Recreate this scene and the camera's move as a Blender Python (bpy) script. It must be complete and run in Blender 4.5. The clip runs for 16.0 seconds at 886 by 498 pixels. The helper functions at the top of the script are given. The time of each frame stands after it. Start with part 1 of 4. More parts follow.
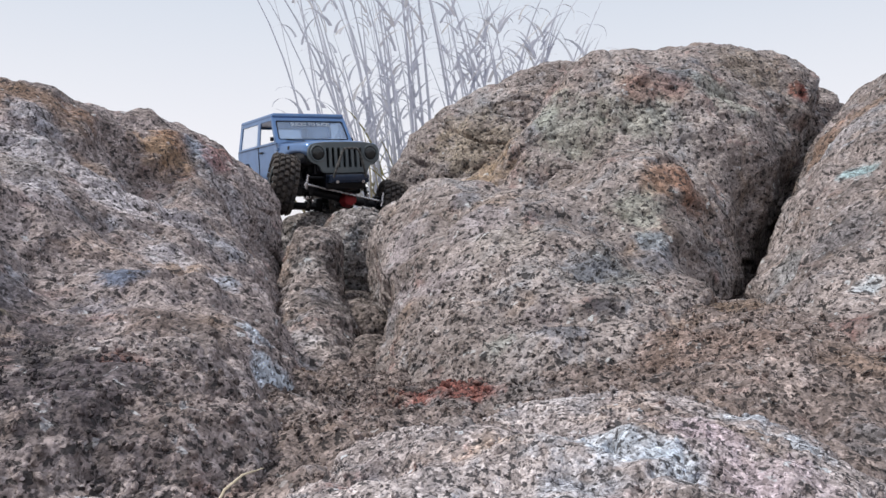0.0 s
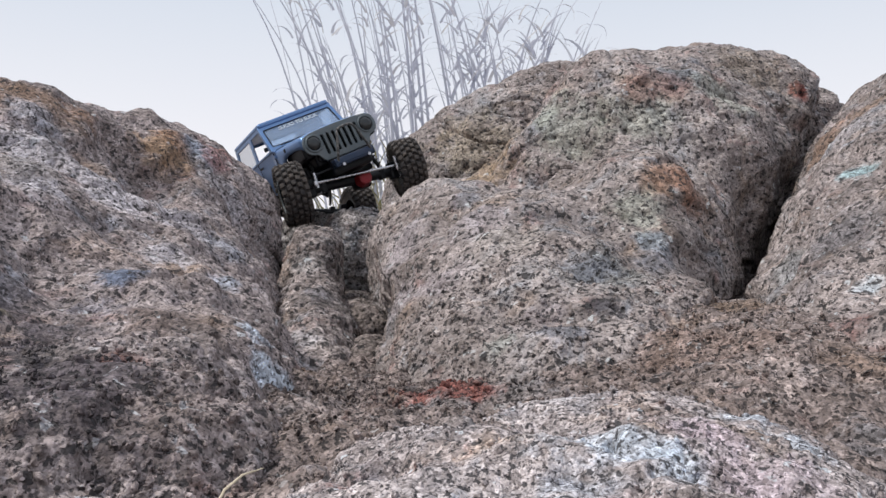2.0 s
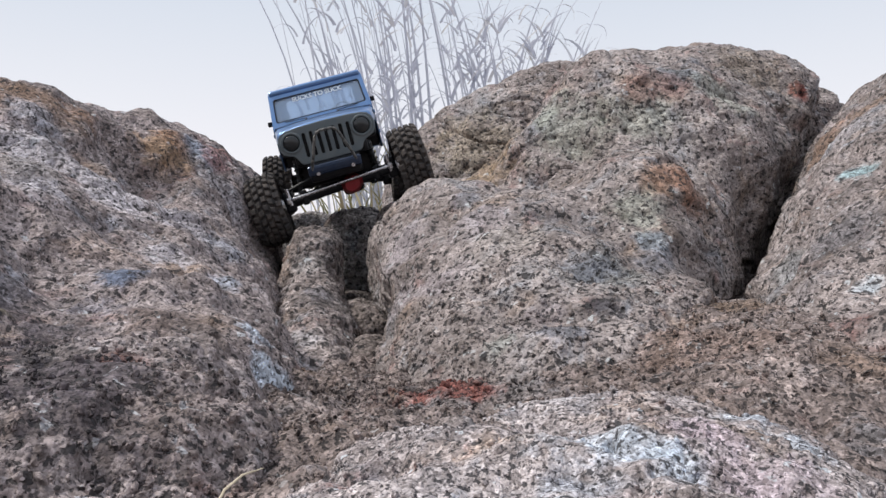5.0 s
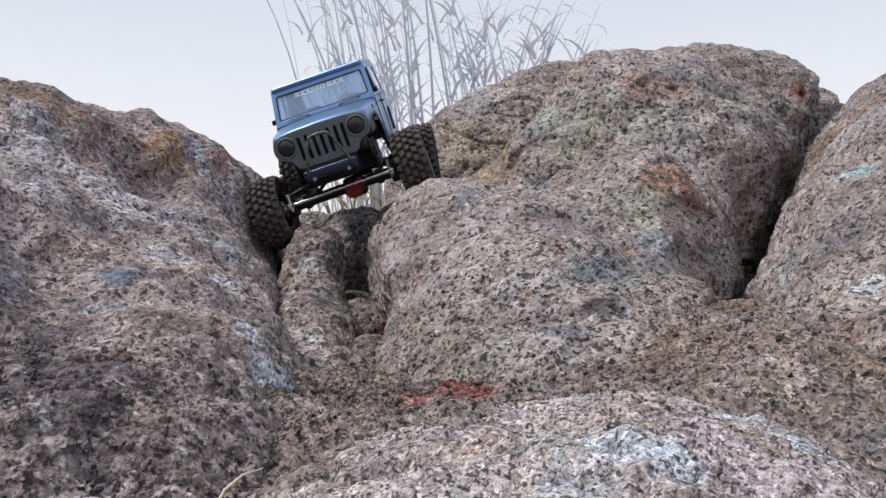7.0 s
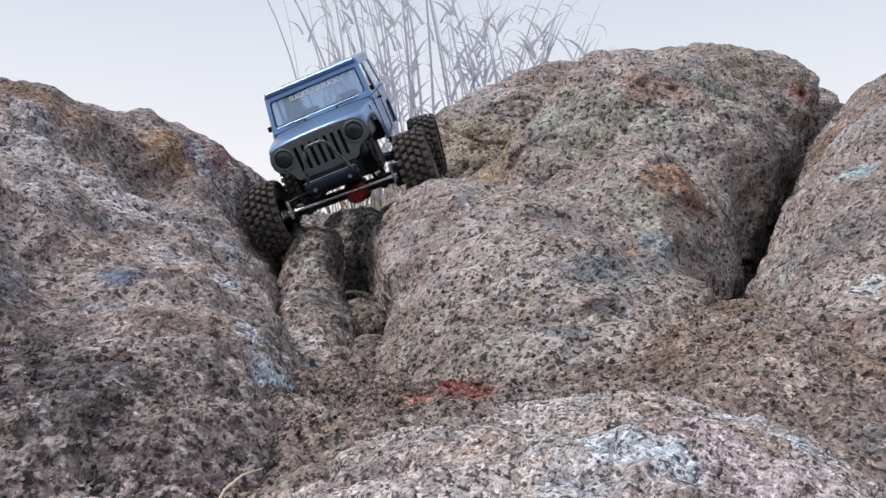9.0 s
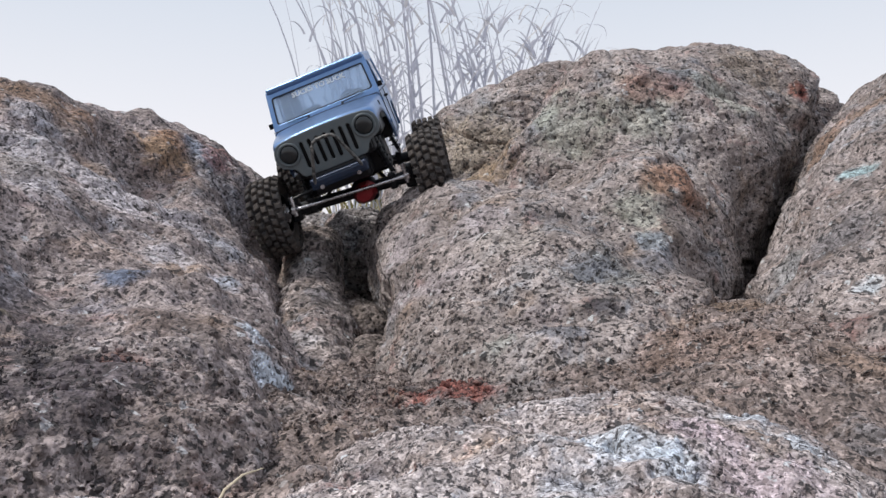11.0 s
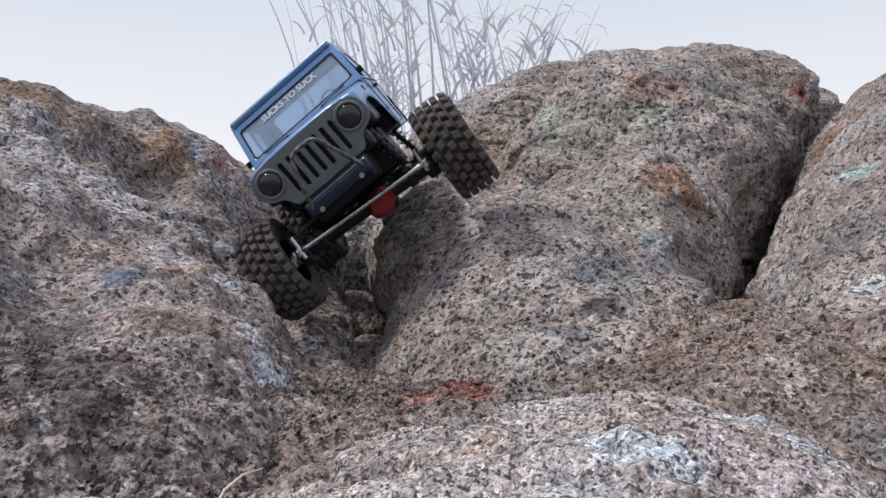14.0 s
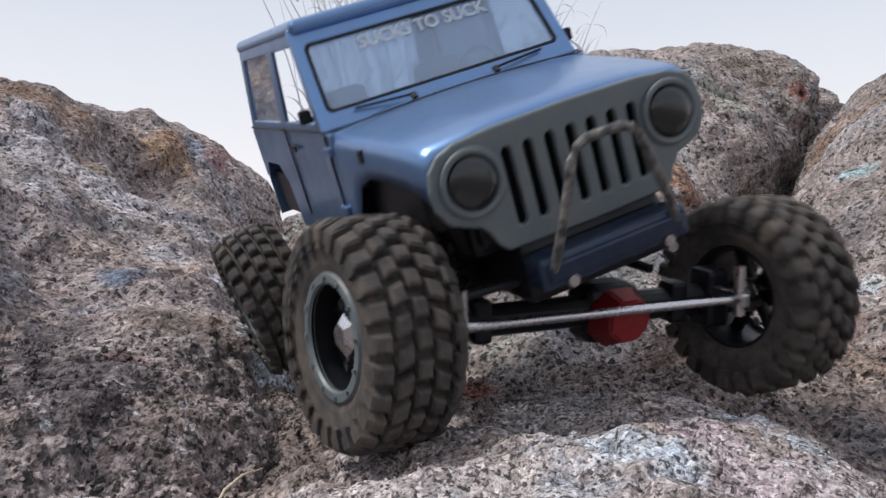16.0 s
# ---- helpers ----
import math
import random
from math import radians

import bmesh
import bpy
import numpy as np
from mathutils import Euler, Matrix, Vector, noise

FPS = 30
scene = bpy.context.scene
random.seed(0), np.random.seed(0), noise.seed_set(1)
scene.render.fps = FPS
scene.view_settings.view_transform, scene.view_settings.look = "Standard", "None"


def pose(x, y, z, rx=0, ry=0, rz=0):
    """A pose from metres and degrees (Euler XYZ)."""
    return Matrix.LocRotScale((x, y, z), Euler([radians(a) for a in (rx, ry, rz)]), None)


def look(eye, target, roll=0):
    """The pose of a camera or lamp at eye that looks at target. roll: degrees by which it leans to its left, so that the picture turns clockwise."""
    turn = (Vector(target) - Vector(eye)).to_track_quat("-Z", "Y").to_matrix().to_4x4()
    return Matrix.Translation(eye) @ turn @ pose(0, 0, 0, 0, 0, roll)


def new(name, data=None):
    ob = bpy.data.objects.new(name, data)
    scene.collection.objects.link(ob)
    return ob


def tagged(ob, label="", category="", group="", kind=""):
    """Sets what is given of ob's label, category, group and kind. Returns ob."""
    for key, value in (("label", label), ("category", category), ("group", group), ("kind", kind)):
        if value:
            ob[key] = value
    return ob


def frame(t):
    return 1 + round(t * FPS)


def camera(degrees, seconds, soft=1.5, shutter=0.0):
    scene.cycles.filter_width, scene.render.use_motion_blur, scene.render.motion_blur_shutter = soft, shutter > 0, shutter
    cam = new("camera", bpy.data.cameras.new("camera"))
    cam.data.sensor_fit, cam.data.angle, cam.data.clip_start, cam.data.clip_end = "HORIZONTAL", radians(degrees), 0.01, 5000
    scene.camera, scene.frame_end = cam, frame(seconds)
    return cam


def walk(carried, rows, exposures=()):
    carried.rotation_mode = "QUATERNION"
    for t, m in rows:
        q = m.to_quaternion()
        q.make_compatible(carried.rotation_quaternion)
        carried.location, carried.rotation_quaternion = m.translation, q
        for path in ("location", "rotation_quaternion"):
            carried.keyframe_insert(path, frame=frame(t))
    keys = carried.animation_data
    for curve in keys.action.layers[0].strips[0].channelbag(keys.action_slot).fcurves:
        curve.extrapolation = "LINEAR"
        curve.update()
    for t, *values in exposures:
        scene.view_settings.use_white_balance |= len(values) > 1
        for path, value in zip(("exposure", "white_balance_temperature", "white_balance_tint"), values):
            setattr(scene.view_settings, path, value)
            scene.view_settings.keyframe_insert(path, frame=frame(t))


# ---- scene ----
# The camera stands low on the rock, looking slightly upwards.
cam = camera(52.43, 16.0, 1.5, 0.35)
CAM = pose(0.0, 0.0, 0.30, 95.0, 0, 0)
walk(cam, [(0.0, CAM), (16.0, CAM)])

# ---- light: a pale overcast evening sky and a weak, wide sun ----
world = bpy.data.worlds.new("sky")
scene.world = world
world.use_nodes = True
wn, wl = world.node_tree.nodes, world.node_tree.links
wn.clear()
w_out = wn.new("ShaderNodeOutputWorld")
w_bg = wn.new("ShaderNodeBackground")
w_co = wn.new("ShaderNodeTexCoord")
w_sep = wn.new("ShaderNodeSeparateXYZ")
w_ramp = wn.new("ShaderNodeValToRGB")
w_noise = wn.new("ShaderNodeTexNoise")
w_noise.inputs["Scale"].default_value = 2.2
w_noise.inputs["Detail"].default_value = 3
w_mix = wn.new("ShaderNodeMix")
w_mix.data_type, w_mix.blend_type = "RGBA", "SOFT_LIGHT"
w_mix.inputs["Factor"].default_value = 0.10
for e, c in zip((0.0, 0.16, 0.34, 0.5, 0.8), ((0.60, 0.58, 0.60), (0.88, 0.87, 0.91), (0.66, 0.71, 0.80), (0.66, 0.72, 0.83), (0.78, 0.82, 0.92))):
    el = w_ramp.color_ramp.elements.new(e) if e not in (0.0,) else w_ramp.color_ramp.elements[0]
    el.color = (*c, 1)
w_ramp.color_ramp.elements.remove(w_ramp.color_ramp.elements[-1])
wl.new(w_co.outputs["Generated"], w_sep.inputs[0])
wl.new(w_co.outputs["Generated"], w_noise.inputs["Vector"])
wl.new(w_sep.outputs["Z"], w_ramp.inputs[0])
wl.new(w_ramp.outputs[0], w_mix.inputs["A"])
wl.new(w_noise.outputs["Fac"], w_mix.inputs["B"])
wl.new(w_mix.outputs["Result"], w_bg.inputs["Color"])
wl.new(w_bg.outputs[0], w_out.inputs["Surface"])
w_bg.inputs["Strength"].default_value = 1.06

sun = new("sun", bpy.data.lights.new("sun", "SUN"))
sun.data.energy, sun.data.angle, sun.data.color = 3.0, radians(10), (1.0, 0.95, 0.88)
sun.matrix_world = look((-1.4, -0.35, 2.0), (0, 0, 0))
scene.view_settings.exposure = 0.0


# ---- materials ----
def material(name, base, rough=0.6, metal=0.0):
    m = bpy.data.materials.new(name)
    m.use_nodes = True
    b = m.node_tree.nodes["Principled BSDF"]
    b.inputs["Base Color"].default_value = (*base, 1)
    b.inputs["Roughness"].default_value = rough
    b.inputs["Metallic"].default_value = metal
    return m


def node(m, kind, **values):
    n = m.node_tree.nodes.new(kind)
    for k, v in values.items():
        n.inputs[k.replace("_", " ")].default_value = v
    return n


def link(m, a, b):
    m.node_tree.links.new(a, b)


def ramp(m, source, *stops):
    n = m.node_tree.nodes.new("ShaderNodeValToRGB")
    els = n.color_ramp.elements
    while len(els) < len(stops):
        els.new(0.5)
    for el, (p, c) in zip(els, stops):
        el.position = p
        el.color = (*c, 1) if len(c) == 3 else c
    link(m, source, n.inputs[0])
    return n.outputs[0]


def mixed(m, fac, a, b, blend="MIX"):
    n = m.node_tree.nodes.new("ShaderNodeMix")
    n.data_type, n.blend_type = "RGBA", blend
    for v, k in ((fac, "Factor"), (a, "A"), (b, "B")):
        if isinstance(v, (int, float)):
            n.inputs[k].default_value = v
        elif isinstance(v, tuple):
            n.inputs[k].default_value = (*v, 1)
        else:
            link(m, v, n.inputs[k])
    return n.outputs["Result"]


def math_node(m, op, a, b=0.0):
    n = m.node_tree.nodes.new("ShaderNodeMath")
    n.operation = op
    for v, k in ((a, 0), (b, 1)):
        if isinstance(v, (int, float)):
            n.inputs[k].default_value = v
        else:
            link(m, v, n.inputs[k])
    return n.outputs[0]


def bumped(m, height, strength, distance):
    b = node(m, "ShaderNodeBump", Strength=strength, Distance=distance)
    link(m, height, b.inputs["Height"])
    return b.outputs[0]


def dusty(name, base, rough, metal=0.0, dust=(0.20, 0.16, 0.13), amount=0.35, scale=60.0, coat=0.0):
    """A paint, plastic or metal with dust and scuffs on it."""
    m = material(name, base, rough, metal)
    b = m.node_tree.nodes["Principled BSDF"]
    co = node(m, "ShaderNodeTexCoord").outputs["Object"]
    n1 = node(m, "ShaderNodeTexNoise", Scale=scale, Detail=6.0, Roughness=0.7)
    n2 = node(m, "ShaderNodeTexNoise", Scale=scale * 9, Detail=3.0)
    link(m, co, n1.inputs["Vector"])
    link(m, co, n2.inputs["Vector"])
    f = ramp(m, n1.outputs["Fac"], (0.42, (0, 0, 0)), (0.72, (1, 1, 1)))
    f = math_node(m, "MULTIPLY", f, amount)
    link(m, mixed(m, f, base, dust), b.inputs["Base Color"])
    b.inputs["Coat Weight"].default_value = coat
    rr = math_node(m, "ADD", math_node(m, "MULTIPLY", f, 0.5), rough)
    link(m, rr, b.inputs["Roughness"])
    link(m, bumped(m, n2.outputs["Fac"], 0.12, 0.0005), b.inputs["Normal"])
    return m


# Mineral stains, lichen, and painted light and shade: where they lie, how large they are, and their colour.
def tint_spots(colour, amount, *spots):
    """Spots of one colour: x, y, z and radius of each."""
    return [(x, y, z, r, colour, amount) for x, y, z, r in spots]


STAINS_AND_SHADE_LEFT = (tint_spots((0.13, 0.1, 0.1), 0.80, (-0.253, 0.585, 0.271, 0.048))
    + tint_spots((0.17, 0.13, 0.12), 0.75, (-0.188, 0.529, 0.238, 0.035))
    + tint_spots((0.26, 0.19, 0.16), 0.55, (-0.157, 0.556, 0.252, 0.033))
    + tint_spots((0.25, 0.19, 0.16), 0.55, (-0.207, 0.763, 0.291, 0.035))
    + tint_spots((0.22, 0.18, 0.17), 0.50, (-0.367, 0.877, 0.377, 0.036))
    + tint_spots((0.34, 0.22, 0.16), 0.50, (-0.259, 0.790, 0.310, 0.026))
    + tint_spots((0.2, 0.22, 0.27), 0.80, (-0.324, 0.904, 0.363, 0.024))
    + tint_spots((0.5, 0.52, 0.56), 0.80, (-0.244, 1.011, 0.351, 0.016))
    + tint_spots((0.44, 0.25, 0.12), 0.75, (-0.440, 1.428, 0.595, 0.053))
    + tint_spots((0.36, 0.39, 0.44), 0.80, (-0.412, 1.490, 0.601, 0.035))
    + tint_spots((0.44, 0.2, 0.17), 0.70, (-0.380, 1.510, 0.587, 0.028))
    + tint_spots((0.4, 0.24, 0.15), 0.70, (-0.566, 1.222, 0.620, 0.061))
    + tint_spots((0.48, 0.42, 0.38), 0.60, (-0.480, 1.015, 0.487, 0.036))
    + tint_spots((0.25, 0.2, 0.06), 0.70, (-0.360, 0.746, 0.326, 0.017))
    + tint_spots((0.11, 0.1, 0.1), 0.60, (-0.307, 0.669, 0.283, 0.037))
    + tint_spots((0.4, 0.26, 0.17), 0.55, (-0.288, 1.010, 0.363, 0.040))
    + tint_spots((0.42, 0.38, 0.37), 0.60, (-0.309, 1.214, 0.415, 0.036))
    + tint_spots((0.36, 0.37, 0.38), 0.70, (-0.464, 1.338, 0.602, 0.027))
    + tint_spots((0.33, 0.31, 0.34), 0.60, (-0.331, 0.843, 0.353, 0.034))
    + tint_spots((0.95, 0.97, 1.00), 1.00, (-0.198, 0.879, 0.303, 0.016), (-0.186, 0.857, 0.289, 0.016), (-0.175, 0.839, 0.274, 0.016), (-0.166, 0.828, 0.262, 0.016), (-0.158, 0.830, 0.250, 0.016), (-0.151, 0.835, 0.238, 0.016))
    # pale spots paint skylight onto the upper part of the boulder
    + tint_spots((0.62, 0.54, 0.52), 0.80, (-0.540, 1.139, 0.546, 0.050), (-0.483, 1.143, 0.510, 0.043), (-0.453, 0.986, 0.456, 0.037), (-0.422, 1.141, 0.466, 0.043), (-0.347, 1.208, 0.445, 0.046), (-0.341, 1.478, 0.496, 0.037), (-0.314, 1.029, 0.378, 0.032))
    + tint_spots((0.5, 0.48, 0.5), 0.60, (-0.515, 1.180, 0.566, 0.022), (-0.550, 1.188, 0.595, 0.030), (-0.433, 1.188, 0.496, 0.030), (-0.299, 1.235, 0.417, 0.031), (-0.250, 1.010, 0.351, 0.025))
    # dark spots paint shade onto its lower part and hollows
    + tint_spots((0.14, 0.11, 0.110), 0.75, (-0.370, 0.790, 0.355, 0.053), (-0.322, 0.763, 0.319, 0.044), (-0.313, 0.691, 0.292, 0.039), (-0.243, 0.595, 0.274, 0.033), (-0.252, 0.544, 0.260, 0.026), (-0.202, 0.567, 0.261, 0.027), (-0.228, 0.510, 0.240, 0.024))
    + tint_spots((0.20, 0.15, 0.13), 0.70, (-0.242, 0.798, 0.310, 0.035), (-0.196, 0.691, 0.274, 0.026), (-0.154, 0.647, 0.256, 0.024), (-0.250, 0.710, 0.291, 0.018))
    + tint_spots((0.48, 0.26, 0.15), 0.70, (-0.524, 1.292, 0.630, 0.032), (-0.450, 1.458, 0.606, 0.032))
    + tint_spots((0.5, 0.24, 0.2), 0.70, (-0.397, 1.544, 0.604, 0.029))
    + tint_spots((0.2, 0.22, 0.28), 0.80, (-0.323, 0.886, 0.356, 0.016))
    + tint_spots((0.34, 0.17, 0.13), 0.60, (-0.220, 0.620, 0.277, 0.016)))
STAINS_CENTRE = (tint_spots((0.47, 0.22, 0.13), 0.80, (0.333, 1.216, 0.496, 0.034))
    + tint_spots((0.45, 0.25, 0.15), 0.70, (0.289, 1.195, 0.498, 0.027))
    + tint_spots((0.4, 0.1, 0.07), 0.85, (0.713, 1.761, 0.772, 0.020))
    + tint_spots((0.38, 0.19, 0.14), 0.70, (0.316, 1.448, 0.688, 0.033))
    + tint_spots((0.34, 0.35, 0.37), 0.70, (0.401, 1.486, 0.728, 0.030))
    + tint_spots((0.42, 0.26, 0.13), 0.65, (0.055, 1.536, 0.592, 0.069))
    + tint_spots((0.38, 0.25, 0.14), 0.60, (-0.004, 1.572, 0.579, 0.050))
    + tint_spots((0.62, 0.57, 0.5), 0.85, (0.054, 0.880, 0.285, 0.016))
    + tint_spots((0.09, 0.08, 0.09), 0.85, (0.160, 0.908, 0.323, 0.016))
    + tint_spots((0.24, 0.24, 0.22), 0.55, (0.186, 0.998, 0.356, 0.051))
    + tint_spots((0.24, 0.24, 0.28), 0.70, (0.157, 1.486, 0.645, 0.034))
    + tint_spots((0.55, 0.42, 0.38), 0.70, (-0.006, 1.060, 0.353, 0.017))
    + tint_spots((0.36, 0.39, 0.42), 0.70, (0.259, 1.104, 0.408, 0.021))
    + tint_spots((0.4, 0.3, 0.22), 0.50, (0.614, 1.754, 0.816, 0.073))
    + tint_spots((0.46, 0.36, 0.33), 0.50, (-0.066, 1.246, 0.410, 0.039))
    + tint_spots((0.45, 0.37, 0.31), 0.50, (0.079, 1.083, 0.409, 0.041))
    + tint_spots((0.44, 0.35, 0.29), 0.50, (0.243, 1.437, 0.601, 0.037))
    + tint_spots((0.52, 0.42, 0.41), 0.60, (-0.049, 1.219, 0.407, 0.046), (-0.003, 1.065, 0.354, 0.033), (0.054, 1.131, 0.428, 0.036), (-0.045, 1.127, 0.335, 0.028), (0.100, 0.906, 0.311, 0.023))
    + tint_spots((0.55, 0.52, 0.42), 0.60, (0.202, 1.468, 0.627, 0.055), (0.319, 1.443, 0.649, 0.054), (0.254, 1.159, 0.446, 0.036), (0.475, 1.497, 0.691, 0.047), (0.170, 1.509, 0.665, 0.038))
    + tint_spots((0.24, 0.24, 0.27), 0.60, (0.163, 1.010, 0.364, 0.029), (0.117, 0.865, 0.289, 0.024), (0.258, 1.078, 0.375, 0.027), (0.036, 1.221, 0.477, 0.023), (0.499, 1.668, 0.791, 0.042))
    + tint_spots((0.48, 0.27, 0.19), 0.50, (0.315, 1.223, 0.501, 0.031), (0.399, 1.323, 0.509, 0.033), (0.341, 1.208, 0.468, 0.019))
    + tint_spots((0.42, 0.20, 0.16), 0.50, (0.322, 1.456, 0.686, 0.027), (0.381, 1.466, 0.698, 0.028))
    + tint_spots((0.44, 0.33, 0.22), 0.60, (0.060, 2.060, 0.740, 0.110))
    + tint_spots((0.4, 0.26, 0.15), 0.60, (0.000, 1.950, 0.660, 0.070)))
STAINS_RIGHT = (tint_spots((0.46, 0.54, 0.52), 0.85, (0.527, 1.119, 0.491, 0.020))
    + tint_spots((0.6, 0.6, 0.6), 0.80, (0.410, 0.864, 0.338, 0.016))
    + tint_spots((0.4, 0.44, 0.5), 0.80, (0.346, 0.716, 0.269, 0.018))
    + tint_spots((0.44, 0.25, 0.15), 0.60, (0.605, 1.405, 0.585, 0.044))
    + tint_spots((0.42, 0.4, 0.38), 0.60, (0.413, 1.066, 0.374, 0.029))
    + tint_spots((0.26, 0.24, 0.25), 0.50, (0.437, 0.995, 0.400, 0.041))
    + tint_spots((0.5, 0.42, 0.4), 0.50, (0.594, 1.300, 0.581, 0.041), (0.384, 0.933, 0.335, 0.023), (0.476, 1.008, 0.427, 0.028))
    + tint_spots((0.46, 0.27, 0.17), 0.60, (0.654, 1.354, 0.636, 0.034))
    + tint_spots((0.46, 0.56, 0.54), 0.85, (0.526, 1.117, 0.495, 0.016))
    + tint_spots((0.34, 0.14, 0.11), 0.65, (0.344, 0.814, 0.280, 0.020), (0.369, 0.802, 0.295, 0.018)))
STAINS_SLAB = (tint_spots((0.26, 0.19, 0.17), 0.70, (-0.042, 0.471, 0.236, 0.018))
    + tint_spots((0.34, 0.28, 0.26), 0.50, (-0.006, 0.413, 0.237, 0.016))
    + tint_spots((0.32, 0.17, 0.14), 0.70, (-0.058, 0.460, 0.228, 0.016))
    + tint_spots((0.4, 0.36, 0.33), 0.60, (0.048, 0.363, 0.238, 0.016))
    + tint_spots((0.42, 0.33, 0.28), 0.70, (0.096, 0.349, 0.240, 0.016))
    + tint_spots((0.62, 0.66, 0.7), 0.50, (0.172, 0.499, 0.246, 0.016), (0.088, 0.422, 0.238, 0.016), (0.076, 0.446, 0.242, 0.016), (0.101, 0.403, 0.233, 0.016), (0.174, 0.457, 0.238, 0.016), (0.049, 0.448, 0.239, 0.016))
    + tint_spots((0.58, 0.43, 0.42), 0.75, (0.132, 0.438, 0.241, 0.016), (0.161, 0.412, 0.229, 0.016), (0.135, 0.401, 0.231, 0.016), (0.119, 0.450, 0.245, 0.016))
    + tint_spots((0.34, 0.29, 0.28), 0.55, (0.011, 0.497, 0.239, 0.019), (0.038, 0.528, 0.248, 0.017), (-0.007, 0.448, 0.228, 0.016), (0.086, 0.522, 0.255, 0.016)))
STAINS_GROUND = (tint_spots((0.52, 0.20, 0.16), 0.90, (-0.005, 0.800, 0.245, 0.036), (0.020, 0.760, 0.243, 0.026))
    + tint_spots((0.44, 0.24, 0.19), 0.60, (0.024, 0.848, 0.248, 0.016))
    + tint_spots((0.42, 0.24, 0.2), 0.65, (0.292, 0.909, 0.272, 0.027))
    + tint_spots((0.3, 0.14, 0.11), 0.60, (0.191, 0.485, 0.258, 0.016))
    + tint_spots((0.40, 0.26, 0.20), 0.50, (0.220, 0.800, 0.290, 0.060))
    + tint_spots((0.4, 0.27, 0.18), 0.60, (0.330, 1.000, 0.330, 0.060)))
STAINS_LEDGE = (tint_spots((0.46, 0.4, 0.36), 0.50, (-0.216, 1.409, 0.397, 0.027))
    + tint_spots((0.48, 0.42, 0.4), 0.60, (-0.166, 1.112, 0.286, 0.021))
    + tint_spots((0.38, 0.33, 0.33), 0.50, (-0.179, 1.273, 0.348, 0.020)))


def rock_material(name, tone=(1.0, 1.0, 1.0), patches=(), grain=1.0, bite=1.0):
    m = material(name, (0.3, 0.25, 0.22), 0.92)
    b = m.node_tree.nodes["Principled BSDF"]
    b.inputs["Specular IOR Level"].default_value = 0.25
    co = node(m, "ShaderNodeNewGeometry").outputs["Position"]

    def noise_at(scale, detail=4.0, rough=0.6, distortion=0.0):
        n = node(m, "ShaderNodeTexNoise", Scale=scale, Detail=detail, Roughness=rough, Distortion=distortion)
        link(m, co, n.inputs["Vector"])
        return n.outputs["Fac"]

    def cells(scale, feature="F1", rnd=1.0):
        n = node(m, "ShaderNodeTexVoronoi", Scale=scale, Randomness=rnd)
        n.feature = feature
        link(m, co, n.inputs["Vector"])
        return n

    big = noise_at(5.0, 6.0, 0.65, 0.6)
    col = ramp(m, big, (0.30, (0.26, 0.21, 0.19)), (0.44, (0.43, 0.335, 0.295)), (0.56, (0.51, 0.405, 0.36)), (0.72, (0.39, 0.37, 0.37)))
    ochre = ramp(m, noise_at(9.0, 5.0, 0.6, 0.8), (0.56, (0, 0, 0)), (0.70, (1, 1, 1)))
    col = mixed(m, math_node(m, "MULTIPLY", ochre, 0.45), col, (0.42, 0.25, 0.14))
    pink = ramp(m, noise_at(14.0, 4.0, 0.6, 0.5), (0.60, (0, 0, 0)), (0.72, (1, 1, 1)))
    col = mixed(m, math_node(m, "MULTIPLY", pink, 0.55), col, (0.44, 0.23, 0.19))
    grey = ramp(m, noise_at(11.0, 5.0, 0.65, 1.0), (0.57, (0, 0, 0)), (0.68, (1, 1, 1)))
    col = mixed(m, math_node(m, "MULTIPLY", grey, 0.6), col, (0.36, 0.36, 0.38))
    warp = noise_at(26.0, 5.0, 0.7)
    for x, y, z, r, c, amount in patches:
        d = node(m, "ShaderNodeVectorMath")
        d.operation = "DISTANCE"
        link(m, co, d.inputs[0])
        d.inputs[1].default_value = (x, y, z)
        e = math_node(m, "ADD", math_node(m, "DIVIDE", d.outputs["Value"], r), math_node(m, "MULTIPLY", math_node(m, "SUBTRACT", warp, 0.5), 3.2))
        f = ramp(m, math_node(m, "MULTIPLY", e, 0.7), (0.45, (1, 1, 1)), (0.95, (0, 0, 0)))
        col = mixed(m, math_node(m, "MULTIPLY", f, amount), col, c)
    broad = ramp(m, noise_at(7.5, 3.0, 0.6, 0.6), (0.32, (0.70, 0.68, 0.66)), (0.50, (0.97, 0.96, 0.95)), (0.66, (1.18, 1.17, 1.15)))
    col = mixed(m, 0.9, col, broad, "MULTIPLY")
    # grains of mixed stone in the matrix, and pebbles
    blot = ramp(m, noise_at(40.0 * grain, 3.0, 0.6), (0.30, (0.62, 0.60, 0.58)), (0.45, (0.93, 0.92, 0.91)), (0.56, (1.08, 1.08, 1.08)), (0.72, (1.42, 1.42, 1.42)))
    col = mixed(m, 0.75, col, blot, "MULTIPLY")
    v1 = cells(110.0 * grain)
    tint = ramp(m, v1.outputs["Color"], (0.12, (0.45, 0.42, 0.40)), (0.40, (0.93, 0.91, 0.88)), (0.62, (1.08, 1.06, 1.04)), (0.90, (1.75, 1.72, 1.68)))
    col = mixed(m, 0.74 * bite, col, tint, "MULTIPLY")
    v2 = cells(270.0 * grain)
    tint2 = ramp(m, v2.outputs["Color"], (0.12, (0.42, 0.40, 0.38)), (0.45, (0.95, 0.94, 0.93)), (0.9, (1.6, 1.6, 1.6)))
    col = mixed(m, 0.66 * bite, col, tint2, "MULTIPLY")
